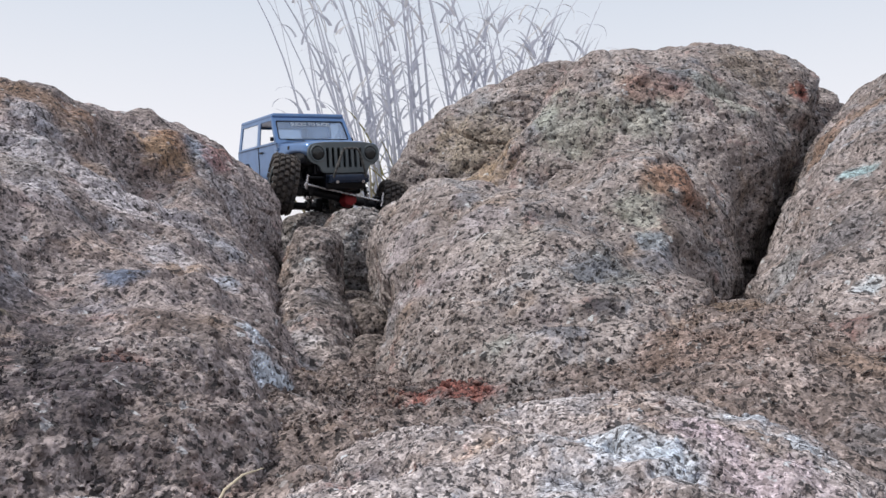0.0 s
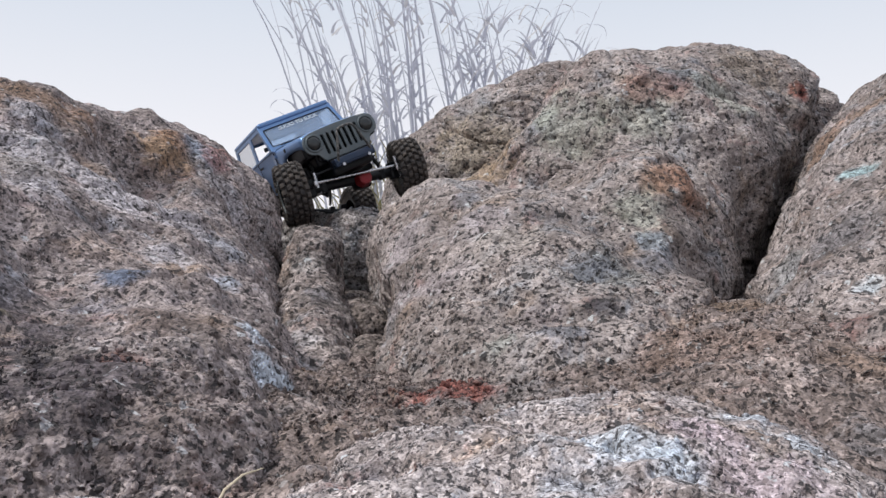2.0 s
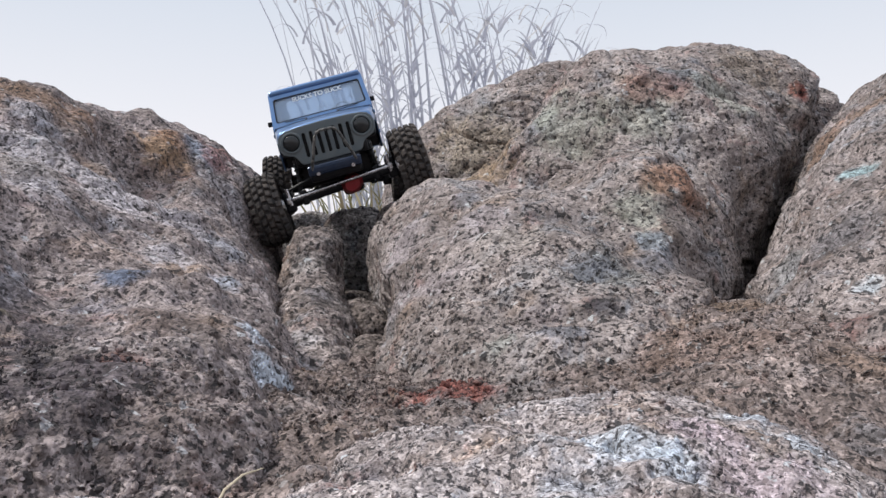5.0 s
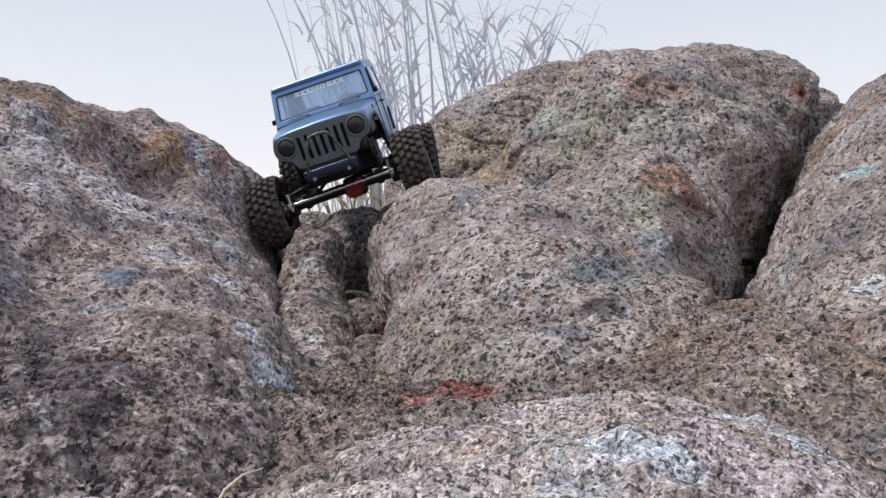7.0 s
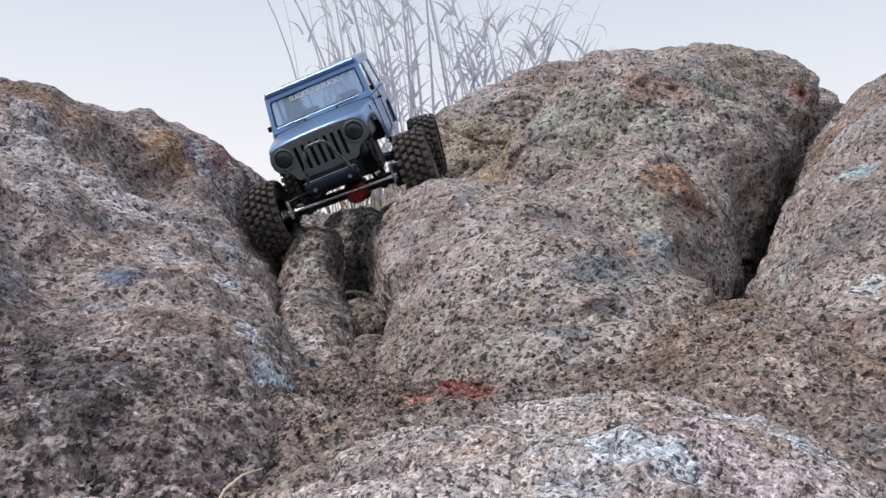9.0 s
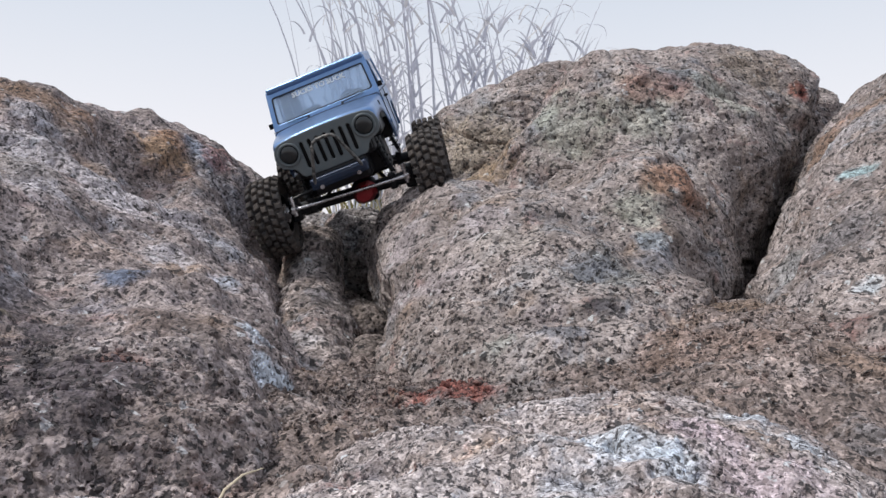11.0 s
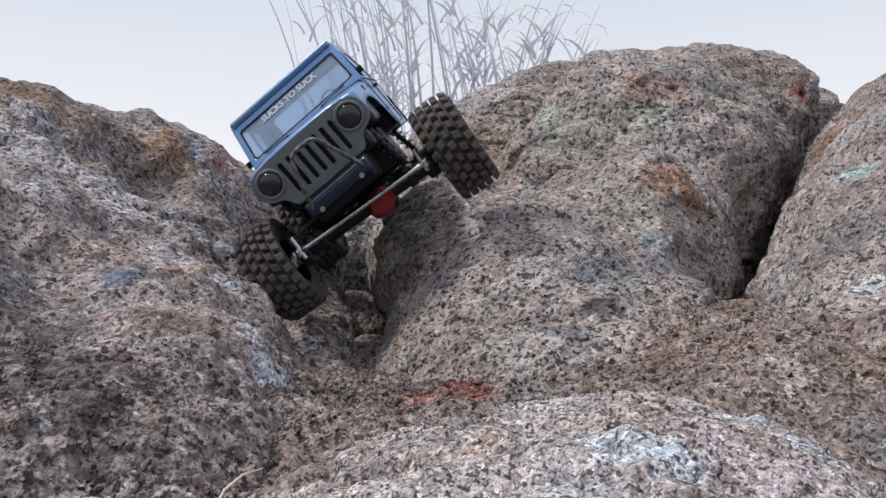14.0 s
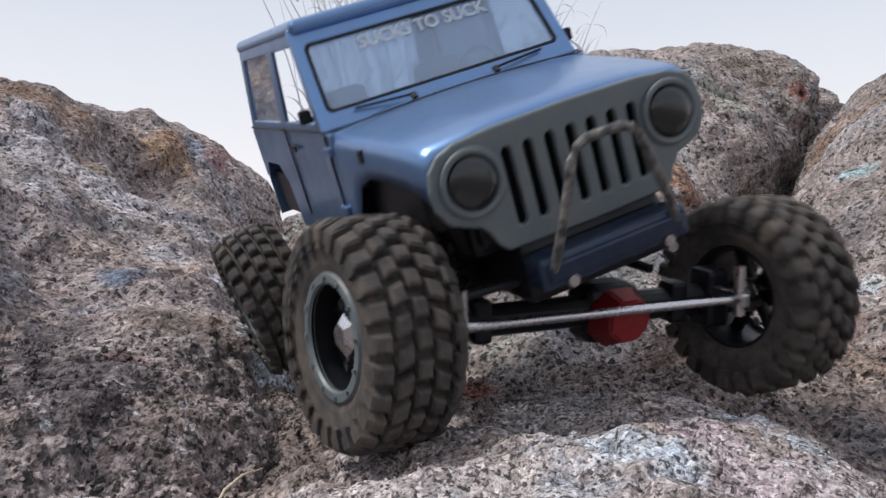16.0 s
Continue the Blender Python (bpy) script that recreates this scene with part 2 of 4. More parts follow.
    pale = ramp(m, cells(95.0 * grain).outputs["Color"], (0.84, (0, 0, 0)), (0.90, (1, 1, 1)))
    edge = ramp(m, noise_at(110.0 * grain, 1.5), (0.48, (0, 0, 0)), (0.58, (1, 1, 1)))
    col = mixed(m, math_node(m, "MULTIPLY", math_node(m, "MULTIPLY", pale, edge), 0.7), col, (0.80, 0.74, 0.68))
    # pits, with the shade inside them painted into the colour
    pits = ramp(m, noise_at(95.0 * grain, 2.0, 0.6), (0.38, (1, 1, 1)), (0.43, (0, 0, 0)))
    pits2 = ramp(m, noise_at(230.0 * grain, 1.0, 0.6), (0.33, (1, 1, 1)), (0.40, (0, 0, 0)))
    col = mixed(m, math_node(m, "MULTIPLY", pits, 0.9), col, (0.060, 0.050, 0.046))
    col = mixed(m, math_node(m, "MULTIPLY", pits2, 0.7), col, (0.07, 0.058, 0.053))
    col = mixed(m, 1.0, col, tuple(t * k for t, k in zip(tone, (0.630, 0.715, 0.810))), "MULTIPLY")
    link(m, col, b.inputs["Base Color"])
    # relief too fine for the mesh, in metres
    h = math_node(m, "MULTIPLY", noise_at(80.0 * grain, 4.0, 0.62), 0.0078 * bite / grain)
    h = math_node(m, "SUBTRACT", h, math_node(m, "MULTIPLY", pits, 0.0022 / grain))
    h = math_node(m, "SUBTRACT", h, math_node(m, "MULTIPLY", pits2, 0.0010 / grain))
    h = math_node(m, "SUBTRACT", h, math_node(m, "MULTIPLY", v1.outputs["Distance"], 0.0030 / grain))
    h = math_node(m, "SUBTRACT", h, math_node(m, "MULTIPLY", v2.outputs["Distance"], 0.0014 / grain))
    link(m, bumped(m, h, 1.0, 1.0), b.inputs["Normal"])
    return m


LEFT_ROCK = rock_material("weathered_tuff", (1.08, 1.065, 1.08), grain=1.5, bite=0.8, patches=STAINS_AND_SHADE_LEFT)
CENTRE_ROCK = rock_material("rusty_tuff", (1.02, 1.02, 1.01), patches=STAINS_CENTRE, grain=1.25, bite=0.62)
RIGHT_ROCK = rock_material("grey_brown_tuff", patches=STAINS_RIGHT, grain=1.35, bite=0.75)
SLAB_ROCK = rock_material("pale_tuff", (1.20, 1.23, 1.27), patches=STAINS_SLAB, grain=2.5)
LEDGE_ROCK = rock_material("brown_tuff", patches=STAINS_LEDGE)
# same tuff with the shade of crevice and crack put into its colour
SHADED_ROCK = rock_material("shade_tinted_tuff", (0.75, 0.74, 0.72))
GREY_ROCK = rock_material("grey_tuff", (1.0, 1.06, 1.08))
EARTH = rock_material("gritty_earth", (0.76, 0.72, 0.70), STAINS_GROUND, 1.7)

PAINT = dusty("slate_blue_paint", (0.130, 0.235, 0.440), 0.30, 0.72, dust=(0.17, 0.16, 0.16), amount=0.22, scale=35, coat=0.15)
BUMPER = dusty("dark_blue_gloss_paint", (0.014, 0.028, 0.060), 0.22, 0.4, amount=0.12)
TRIM = dusty("slate_grey_plastic", (0.095, 0.120, 0.135), 0.42, dust=(0.20, 0.19, 0.17), amount=0.3)
BLACK = dusty("black_plastic", (0.005, 0.006, 0.009), 0.40, amount=0.02)
BLACK_GLOSS = material("black_lens", (0.015, 0.018, 0.02), 0.12)
SCUFFED = dusty("scuffed_black_tube", (0.022, 0.024, 0.027), 0.38, dust=(0.40, 0.38, 0.35), amount=0.55, scale=170)
STEEL = dusty("bright_steel", (0.50, 0.50, 0.53), 0.25, 1.0, amount=0.18, scale=120)
RED = dusty("red_anodised_metal", (0.20, 0.006, 0.012), 0.38, 0.35, amount=0.15)
RUBBER = dusty("dusty_rubber", (0.046, 0.044, 0.045), 0.78, dust=(0.19, 0.155, 0.13), amount=0.6, scale=70)
for dull in (BLACK, RUBBER):
    dull.node_tree.nodes["Principled BSDF"].inputs["Specular IOR Level"].default_value = 0.25
WHITE = material("white_vinyl", (0.46, 0.52, 0.60), 0.5)
SEAM = material("dark_seam", (0.02, 0.022, 0.026), 0.7)
# hazy glass; the blue of reflected sky is put into its base colour
GLASS = material("hazy_sky_blue_glass", (0.36, 0.50, 0.71), 0.04)
gb = GLASS.node_tree.nodes["Principled BSDF"]
gb.inputs["Transmission Weight"].default_value = 0.66
gb.inputs["IOR"].default_value = 1.5
gb.inputs["Coat Weight"].default_value = 0.8
REED = material("dry_reed", (0.40, 0.37, 0.34), 0.7)
rb = REED.node_tree.nodes["Principled BSDF"]
rn = node(REED, "ShaderNodeNewGeometry")
link(REED, ramp(REED, rn.outputs["Random Per Island"], (0.0, (0.44, 0.46, 0.54)), (0.5, (0.60, 0.62, 0.70)), (0.85, (0.70, 0.68, 0.66)), (1.0, (0.54, 0.50, 0.38))), rb.inputs["Base Color"])
rt = node(REED, "ShaderNodeBsdfTranslucent", Color=(0.62, 0.64, 0.72, 1))
rm = node(REED, "ShaderNodeMixShader", Fac=0.45)
link(REED, rb.outputs[0], rm.inputs[1])
link(REED, rt.outputs[0], rm.inputs[2])
link(REED, rm.outputs[0], REED.node_tree.nodes["Material Output"].inputs["Surface"])
GREENISH = material("green_reed_base", (0.22, 0.22, 0.07), 0.7)
gn = node(GREENISH, "ShaderNodeNewGeometry")
link(GREENISH, ramp(GREENISH, gn.outputs["Random Per Island"], (0.0, (0.16, 0.17, 0.05)), (0.6, (0.38, 0.33, 0.17)), (1.0, (0.50, 0.44, 0.30))), GREENISH.node_tree.nodes["Principled BSDF"].inputs["Base Color"])
STRAW = dusty("bleached_straw", (0.62, 0.54, 0.40), 0.7, amount=0.2)


# ---- shaping helpers ----
def part(name, bm, mat, parent=None, label="", smooth=False):
    """Links a bmesh as one mesh object under a thing or a part."""
    bmesh.ops.recalc_face_normals(bm, faces=bm.faces)
    me = bpy.data.meshes.new(name)
    bm.to_mesh(me)
    bm.free()
    me.materials.append(mat)
    if smooth:
        me.polygons.foreach_set("use_smooth", [True] * len(me.polygons))
    ob = new(name, me)
    if parent:
        ob.parent = parent
    if label:
        ob["label"] = label
    return ob


def grid_mesh(name, pts, faces, mat, smooth=True):
    me = bpy.data.meshes.new(name)
    me.vertices.add(len(pts))
    me.vertices.foreach_set("co", np.ascontiguousarray(pts, dtype=np.float32).ravel())
    me.loops.add(faces.size)
    me.loops.foreach_set("vertex_index", np.ascontiguousarray(faces, dtype=np.int32).ravel())
    me.polygons.add(len(faces))
    k = faces.shape[1]
    me.polygons.foreach_set("loop_start", np.arange(0, faces.size, k, dtype=np.int32))
    me.polygons.foreach_set("use_smooth", np.full(len(faces), smooth))
    me.update(calc_edges=True)
    me.validate()
    me.materials.append(mat)
    return new(name, me)


PERM = np.random.RandomState(5).permutation(512)
GRAD = np.random.RandomState(6).normal(size=(512, 3))
GRAD /= np.linalg.norm(GRAD, axis=1)[:, None]


def gnoise(p):
    """Gradient noise, about -0.7 to 0.7, at the points p."""
    i = np.floor(p).astype(int)
    f = p - i
    u = f * f * f * (f * (f * 6 - 15) + 10)
    out = np.zeros(len(p))
    for a in (0, 1):
        ha = PERM[(i[:, 0] + a) & 511]
        for b in (0, 1):
            hb = PERM[(ha + i[:, 1] + b) & 511]
            for c in (0, 1):
                g = GRAD[PERM[(hb + i[:, 2] + c) & 511]]
                w = (u[:, 0] if a else 1 - u[:, 0]) * (u[:, 1] if b else 1 - u[:, 1]) * (u[:, 2] if c else 1 - u[:, 2])
                out += w * (g[:, 0] * (f[:, 0] - a) + g[:, 1] * (f[:, 1] - b) + g[:, 2] * (f[:, 2] - c))
    return out


def relief(p, rough=1.0):
    """How far weathered rock stands out or is hollowed at the points p."""
    q = p + 0.03 * np.stack([gnoise(p * 9 + k * 17.3) for k in range(3)], 1)
    d = 0.014 * gnoise(q * 5.5) + 0.022 * gnoise(q * 12 + 3) + 0.012 * gnoise(q * 24 + 8)
    ridge = 1 - np.abs(gnoise(q * np.array([16, 16, 24]) + 9)) * 2.4
    d += 0.004 * np.clip(ridge, -0.5, 1)
    cut = np.clip(0.05 - np.abs(gnoise(q * np.array([6.0, 6.0, 10.0]) + 31)), 0, 1) / 0.05
    d -= 0.014 * cut * np.clip(gnoise(q * 4 + 50) * 3 + 0.2, 0, 1)
    # pebbles standing out of the matrix, and small sharp pits
    d += rough * (0.0050 * gnoise(q * 45) + 0.0045 * np.abs(gnoise(p * 62 + 7)) + 0.0022 * gnoise(p * 120 + 7))
    d -= 0.060 * rough * np.clip(-gnoise(p * 48 + 77) - 0.31, 0, 1)
    d -= 0.050 * rough * np.clip(-gnoise(p * 80 + 41) - 0.30, 0, 1)
    return d


def swells(p, lobes, power=2.5):
    fs = []
    for x, y, z, a, b, c, yaw, tilt, lean in lobes:
        r = np.array(Matrix.Rotation(radians(yaw), 3, "Z") @ Matrix.Rotation(radians(tilt), 3, "X") @ Matrix.Rotation(radians(lean), 3, "Y"))
        q = (p - np.array((x, y, z))) @ r / np.array((a, b, c))
        fs.append(((np.abs(q) ** power).sum(1) ** (1 / power) - 1) * (a + b + c) / 3)
    fs = np.array(fs)
    lo = fs.min(0)
    return lo - np.log(np.exp(-26 * (fs - lo)).sum(0)) / 26


def rock_field(p, lobes, cleft=None, hollow=(), behind=()):
    """Below nought inside the rock: swells grown together, split by a cleft, hollowed, with more rock behind."""
    f = swells(p, lobes)
    if cleft:
        f = np.maximum(f, (p - np.array(cleft[0])) @ np.array(cleft[1]))
    if hollow:
        g = -swells(p, hollow, 2.0)
        m = np.maximum(f, g)
        f = m + np.log(np.exp(40 * (f - m)) + np.exp(40 * (g - m))) / 40
    if behind:
        f = np.minimum(f, swells(p, behind))
    return f


def boulder(name, lobes, centre, voxel, mat, rough=1.0, scale=1.0, reach=1.6, floor=-9.0, **shape):
    """A weathered boulder with an even, fine skin; what lies under the ground is left out."""
    nu, nv = 150, 90
    A, B = np.meshgrid(np.linspace(0, 2 * np.pi, nu, endpoint=False), np.linspace(-np.pi / 2, np.pi / 2, nv))
    way = np.stack([np.cos(A) * np.cos(B), np.sin(A) * np.cos(B), np.sin(B)], -1).reshape(-1, 3)
    c = np.array(centre)
    far = np.full(len(way), reach)
    step = reach / 48
    live = np.ones(len(way), bool)
    for _ in range(47):
        idx = np.nonzero(live)[0]
        if not len(idx):
            break
        outside = rock_field(c + way[idx] * far[idx, None], lobes, **shape) > 0
        live[idx[~outside]] = False
        far[idx[outside]] -= step
    k = np.arange(nu * nv).reshape(nv, nu)
    k2 = np.roll(k, -1, 1)
    faces = np.stack([k[:-1], k2[:-1], k2[1:], k[1:]], -1).reshape(-1, 4)
    rough_ob = grid_mesh("rough_shape", c + way * (far + step / 2)[:, None], faces, mat)
    rm_ = rough_ob.modifiers.new("skin", "REMESH")
    rm_.mode, rm_.voxel_size = "VOXEL", voxel
    skin = bpy.data.meshes.new_from_object(rough_ob.evaluated_get(bpy.context.evaluated_depsgraph_get()))
    p = np.empty(len(skin.vertices) * 3, dtype=np.float32)
    skin.vertices.foreach_get("co", p)
    p = p.reshape(-1, 3).astype(float)
    quads = np.empty(len(skin.loops), dtype=np.int32)
    skin.loops.foreach_get("vertex_index", quads)
    quads = quads.reshape(-1, 4)
    bpy.data.objects.remove(rough_ob)
    bpy.data.meshes.remove(skin)
    keep = (p[quads][:, :, 2] > floor).all(1)
    used = np.unique(quads[keep])
    index = np.full(len(p), -1)
    index[used] = np.arange(len(used))
    p, quads = p[used], index[quads[keep]]
    e = 0.004
    for turn in range(2):
        f = rock_field(p, lobes, **shape)
        g = np.stack([rock_field(p + e * np.eye(3)[j], lobes, **shape) - f for j in range(3)], 1) / e
        size = np.linalg.norm(g, axis=1)[:, None] + 1e-6
        p = p - np.clip(f[:, None] / size, -0.05, 0.05) * g / size
        g = g / size
    p = p + g * (relief(p / scale, rough) * scale)[:, None]
    return grid_mesh(name, p, quads, mat), p, g


# ---- the rocks ----
LEFT = [
    (-0.694, 1.363, 0.290, 0.304, 0.332, 0.355, 3.5, -18.7, -4.7),
    (-0.604, 1.665, 0.364, 0.242, 0.281, 0.329, 2.2, 4.5, 37.7),
    (-0.299, 0.669, 0.037, 0.202, 0.269, 0.215, 40.6, -18.9, -11.5),
    (-0.639, 0.957, 0.180, 0.317, 0.362, 0.300, 1.5, 6.0, -3.7),
    (-0.426, 1.334, 0.217, 0.183, 0.284, 0.256, -0.3, 17.8, 5.6),
    (-0.332, 0.940, 0.139, 0.199, 0.300, 0.203, 5.9, 11.9, -7.8),
]
CENTRE = [
    (0.334, 1.766, 0.338, 0.422, 0.208, 0.468, -13.3, 28.9, -32.1),
    (0.409, 1.920, 0.436, 0.286, 0.310, 0.432, -3.3, 26.3, 2.9),
    (0.638, 1.997, 0.483, 0.261, 0.210, 0.414, 1.6, 17.3, -1.4),
    (0.125, 1.430, 0.306, 0.263, 0.331, 0.142, 14.3, 10.4, 39.9),
    (0.160, 1.057, 0.100, 0.247, 0.330, 0.254, 15.0, 22.4, 1.1),
    (0.217, 1.549, 0.216, 0.232, 0.358, 0.287, 1.2, 56.4, 4.5),
    (0.297, 1.515, 0.287, 0.153, 0.380, 0.275, -13.4, -7.7, 17.3),
]
RIGHT = [
    (0.863, 1.256, 0.308, 0.386, 0.320, 0.831, -6.1, -59.6, 20.9),
    (0.604, 0.819, 0.012, 0.375, 0.593, 0.324, -12.6, 14.8, -2.5),
]
SLAB = [
    (0.051, 0.512, 0.100, 0.206, 0.154, 0.139, 2.8, 14.5, -14.7),
    (0.129, 0.348, 0.038, 0.257, 0.201, 0.165, 2.3, -12.0, 12.2),
    (0.427, 0.421, 0.046, 0.199, 0.201, 0.138, -0.1, 0.1, -3.2),
]
LEDGE = [
    (-0.224, 1.562, 0.378, 0.047, 0.140, 0.096, 3.2, 9.5, 5.9),
    (-0.179, 1.244, 0.221, 0.063, 0.274, 0.106, 10.0, 17.4, -0.5),
]

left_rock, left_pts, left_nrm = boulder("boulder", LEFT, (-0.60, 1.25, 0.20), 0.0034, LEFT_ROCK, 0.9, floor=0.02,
                                        hollow=[(-0.235, 1.42, 0.50, 0.085, 0.20, 0.11, 0, 0, 0),
                                                (-0.468, 1.307, 0.581, 0.021, 0.032, 0.021, 0, 0, 0),
                                                (-0.440, 1.290, 0.549, 0.021, 0.032, 0.021, 0, 0, 0),
                                                (-0.413, 1.284, 0.518, 0.021, 0.032, 0.021, 0, 0, 0),
                                                (-0.410, 0.878, 0.423, 0.014, 0.022, 0.014, 0, 0, 0),
                                                (-0.377, 0.849, 0.389, 0.014, 0.021, 0.014, 0, 0, 0),
                                                (-0.346, 0.822, 0.358, 0.014, 0.020, 0.014, 0, 0, 0),
                                                (-0.308, 0.769, 0.326, 0.013, 0.019, 0.013, 0, 0, 0)],
                                        behind=[(-0.43, 1.72, 0.42, 0.10, 0.15, 0.20, 0, 0, 0)])
tagged(left_rock, "large brown weathered tuff boulder with pale mineral streaks", "boulder", "boulders of the gully")
centre_rock, centre_pts, centre_nrm = boulder("boulder", CENTRE, (0.30, 1.66, 0.34), 0.0036, CENTRE_ROCK, 0.75, floor=0.10,
                                              cleft=((0.635, 1.60, 0.66), (0.886, -0.342, -0.310)),
                                              hollow=[(-0.08, 1.72, 0.80, 0.29, 0.50, 0.25, 0, 7, 0)],
                                              behind=[(0.268, 2.28, 0.475, 0.43, 0.22, 0.42, 0, 0, 0), (0.36, 2.30, 0.55, 0.30, 0.20, 0.42, 0, 0, 0),
                                                      (0.80, 2.05, 0.52, 0.17, 0.15, 0.34, 0, 0, 0)])
tagged(centre_rock, "tallest domed brown tuff boulder with rusty and ochre stains", "boulder", "boulders of the gully")
right_rock, right_pts, right_nrm = boulder("boulder", RIGHT, (0.72, 1.05, 0.18), 0.0034, RIGHT_ROCK, 0.8, floor=0.02)
tagged(right_rock, "grey-brown tuff boulder beside a deep shaded crack", "boulder", "boulders of the gully")
slab_rock, slab_pts, slab_nrm = boulder("rock_slab", SLAB, (0.18, 0.42, 0.08), 0.0022, SLAB_ROCK, 1.0, 0.7, floor=0.10)
tagged(slab_rock, "low pale rock slab with bluish white and pink crust", "rock", "boulders of the gully")
ledge_rock, ledge_pts, ledge_nrm = boulder("ledge_stone", LEDGE, (-0.21, 1.40, 0.30), 0.0030, LEDGE_ROCK, 1.0, 0.6, 0.8, floor=0.12)
tagged(ledge_rock, "long rounded brown stone wedged in the crevice", "rock")

for (x, y, z), (a, b, c), mat, label in (
        ((-0.180, 1.80, 0.44), (0.055, 0.07, 0.085), GREY_ROCK, "small grey rounded stone in the notch"),
        ((-0.285, 1.97, 0.46), (0.070, 0.07, 0.080), GREY_ROCK, "small pale grey stone behind the notch"),
        ((-0.135, 1.42, 0.26), (0.045, 0.06, 0.065), SHADED_ROCK, "small stone jammed in the crevice, darkened for shade"),
        ((-0.105, 1.22, 0.22), (0.040, 0.07, 0.050), SHADED_ROCK, "small stone low in the crevice, darkened for shade"),
        ((-0.060, 2.75, 0.42), (0.30, 0.26, 0.24), GREY_ROCK, "low grey rock mound under the dry reeds"),
        # added filler that makes the crack between the boulders dark
        ((0.78, 1.85, 0.40), (0.14, 0.20, 0.24), SHADED_ROCK, "rock added to fill the crack between boulders, darkened for shade")):
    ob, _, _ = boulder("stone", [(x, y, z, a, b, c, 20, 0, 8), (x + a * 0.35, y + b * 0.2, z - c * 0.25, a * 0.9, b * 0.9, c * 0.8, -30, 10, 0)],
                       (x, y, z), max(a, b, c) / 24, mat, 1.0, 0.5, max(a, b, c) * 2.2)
    tagged(ob, label, "stone", "small stones of the gully")


# ---- the ground, one sheet to the horizon ----
def ground_height(x, y):
    z = np.interp(y, [-3000, -100, -10, -1, 0.2, 0.5, 0.8, 1.1, 1.4, 1.7, 2.0, 2.6, 4, 10, 100, 3000],
                  [-160, -12, -1.2, 0.05, 0.16, 0.205, 0.238, 0.250, 0.26, 0.35, 0.48, 0.50, 0.3, -1.2, -12, -160])
    # rubble banked up towards the crack
    u, v = np.clip(x / 0.30, 0, 1), np.clip((y - 0.40) / 0.60, 0, 1)
    w = np.clip((3.0 - y) / 1.0, 0, 1) * np.clip((1.5 - x) / 0.5, 0, 1)
    z = z + 0.07 * u * u * (3 - 2 * u) * v * v * (3 - 2 * v) * w
    return z - 0.25 * np.clip(np.abs(x) - 1.2, 0, 3) - 0.05 * np.clip(np.abs(x) - 4, 0, 3000)


rr = np.concatenate([np.linspace(0.003, 1.3, 330), np.geomspace(1.32, 4000, 70)])
aa = np.linspace(0, 2 * np.pi, 460, endpoint=False)
RR, AA = np.meshgrid(rr, aa, indexing="ij")
gx, gy = (RR * np.cos(AA)).ravel() - 0.05, (RR * np.sin(AA)).ravel() + 0.85
gp = np.stack([gx, gy, ground_height(gx, gy)], 1)
near = np.clip(1.6 - RR.ravel() / 2, 0, 1)
gp[:, 2] += near * relief(gp * 1.3 + 5, 1.0)
k = np.arange(len(gp)).reshape(len(rr), len(aa))
k2 = np.roll(k, -1, 1)
gf = np.stack([k[:-1], k[1:], k2[1:], k2[:-1]], -1).reshape(-1, 4)
ground = grid_mesh("ground", gp, gf, EARTH)
tagged(ground, "gritty brown earth and crumbled rock", "ground", kind="structure")


# ---- loose grit ----
def scatter(name, pts, nrm, count, box, sizes, mat, label, seed):
    rs = np.random.RandomState(seed)
    ok = np.nonzero((nrm[:, 2] > 0.45) & (pts[:, 0] > box[0]) & (pts[:, 0] < box[1]) & (pts[:, 1] > box[2]) & (pts[:, 1] < box[3]))[0]
    t = (1 + 5 ** 0.5) / 2
    ico = np.array([(-1, t, 0), (1, t, 0), (-1, -t, 0), (1, -t, 0), (0, -1, t), (0, 1, t), (0, -1, -t), (0, 1, -t), (t, 0, -1), (t, 0, 1), (-t, 0, -1), (-t, 0, 1)]) / 1.9
    tri = np.array([(0, 11, 5), (0, 5, 1), (0, 1, 7), (0, 7, 10), (0, 10, 11), (1, 5, 9), (5, 11, 4), (11, 10, 2), (10, 7, 6), (7, 1, 8),
                    (3, 9, 4), (3, 4, 2), (3, 2, 6), (3, 6, 8), (3, 8, 9), (4, 9, 5), (2, 4, 11), (6, 2, 10), (8, 6, 7), (9, 8, 1)])
    ps, fs = [], []
    for n, i in enumerate(rs.choice(ok, count)):
        size = sizes[0] * (sizes[1] / sizes[0]) ** (rs.rand() ** 2.2)
        rot = np.array(Euler(rs.rand(3) * 6.28).to_matrix())
        v = ico * (1 + 0.35 * (rs.rand(12, 1) - 0.5)) * size * np.array((1.0, 0.8, 0.6)) * (0.8 + 0.4 * rs.rand(3))
        ps.append(v @ rot.T + pts[i] + nrm[i] * size * 0.25 + (rs.rand(3) - 0.5) * 0.002)
        fs.append(tri + 12 * n)
    ob = grid_mesh(name, np.concatenate(ps), np.concatenate(fs), mat, False)
    return tagged(ob, label, "gravel", kind="stuff")


up = np.tile((0, 0, 1.0), (len(gp), 1))
scatter("grit", slab_pts, slab_nrm, 4200, (-0.3, 0.7, 0.2, 0.7), (0.0007, 0.0030), SLAB_ROCK, "loose grit crumbled off the pale slab", 1)
scatter("grit", gp, up, 9500, (-0.35, 0.5, 0.35, 1.35), (0.0011, 0.0050), EARTH, "loose grit and crumbs on the gully floor", 2)
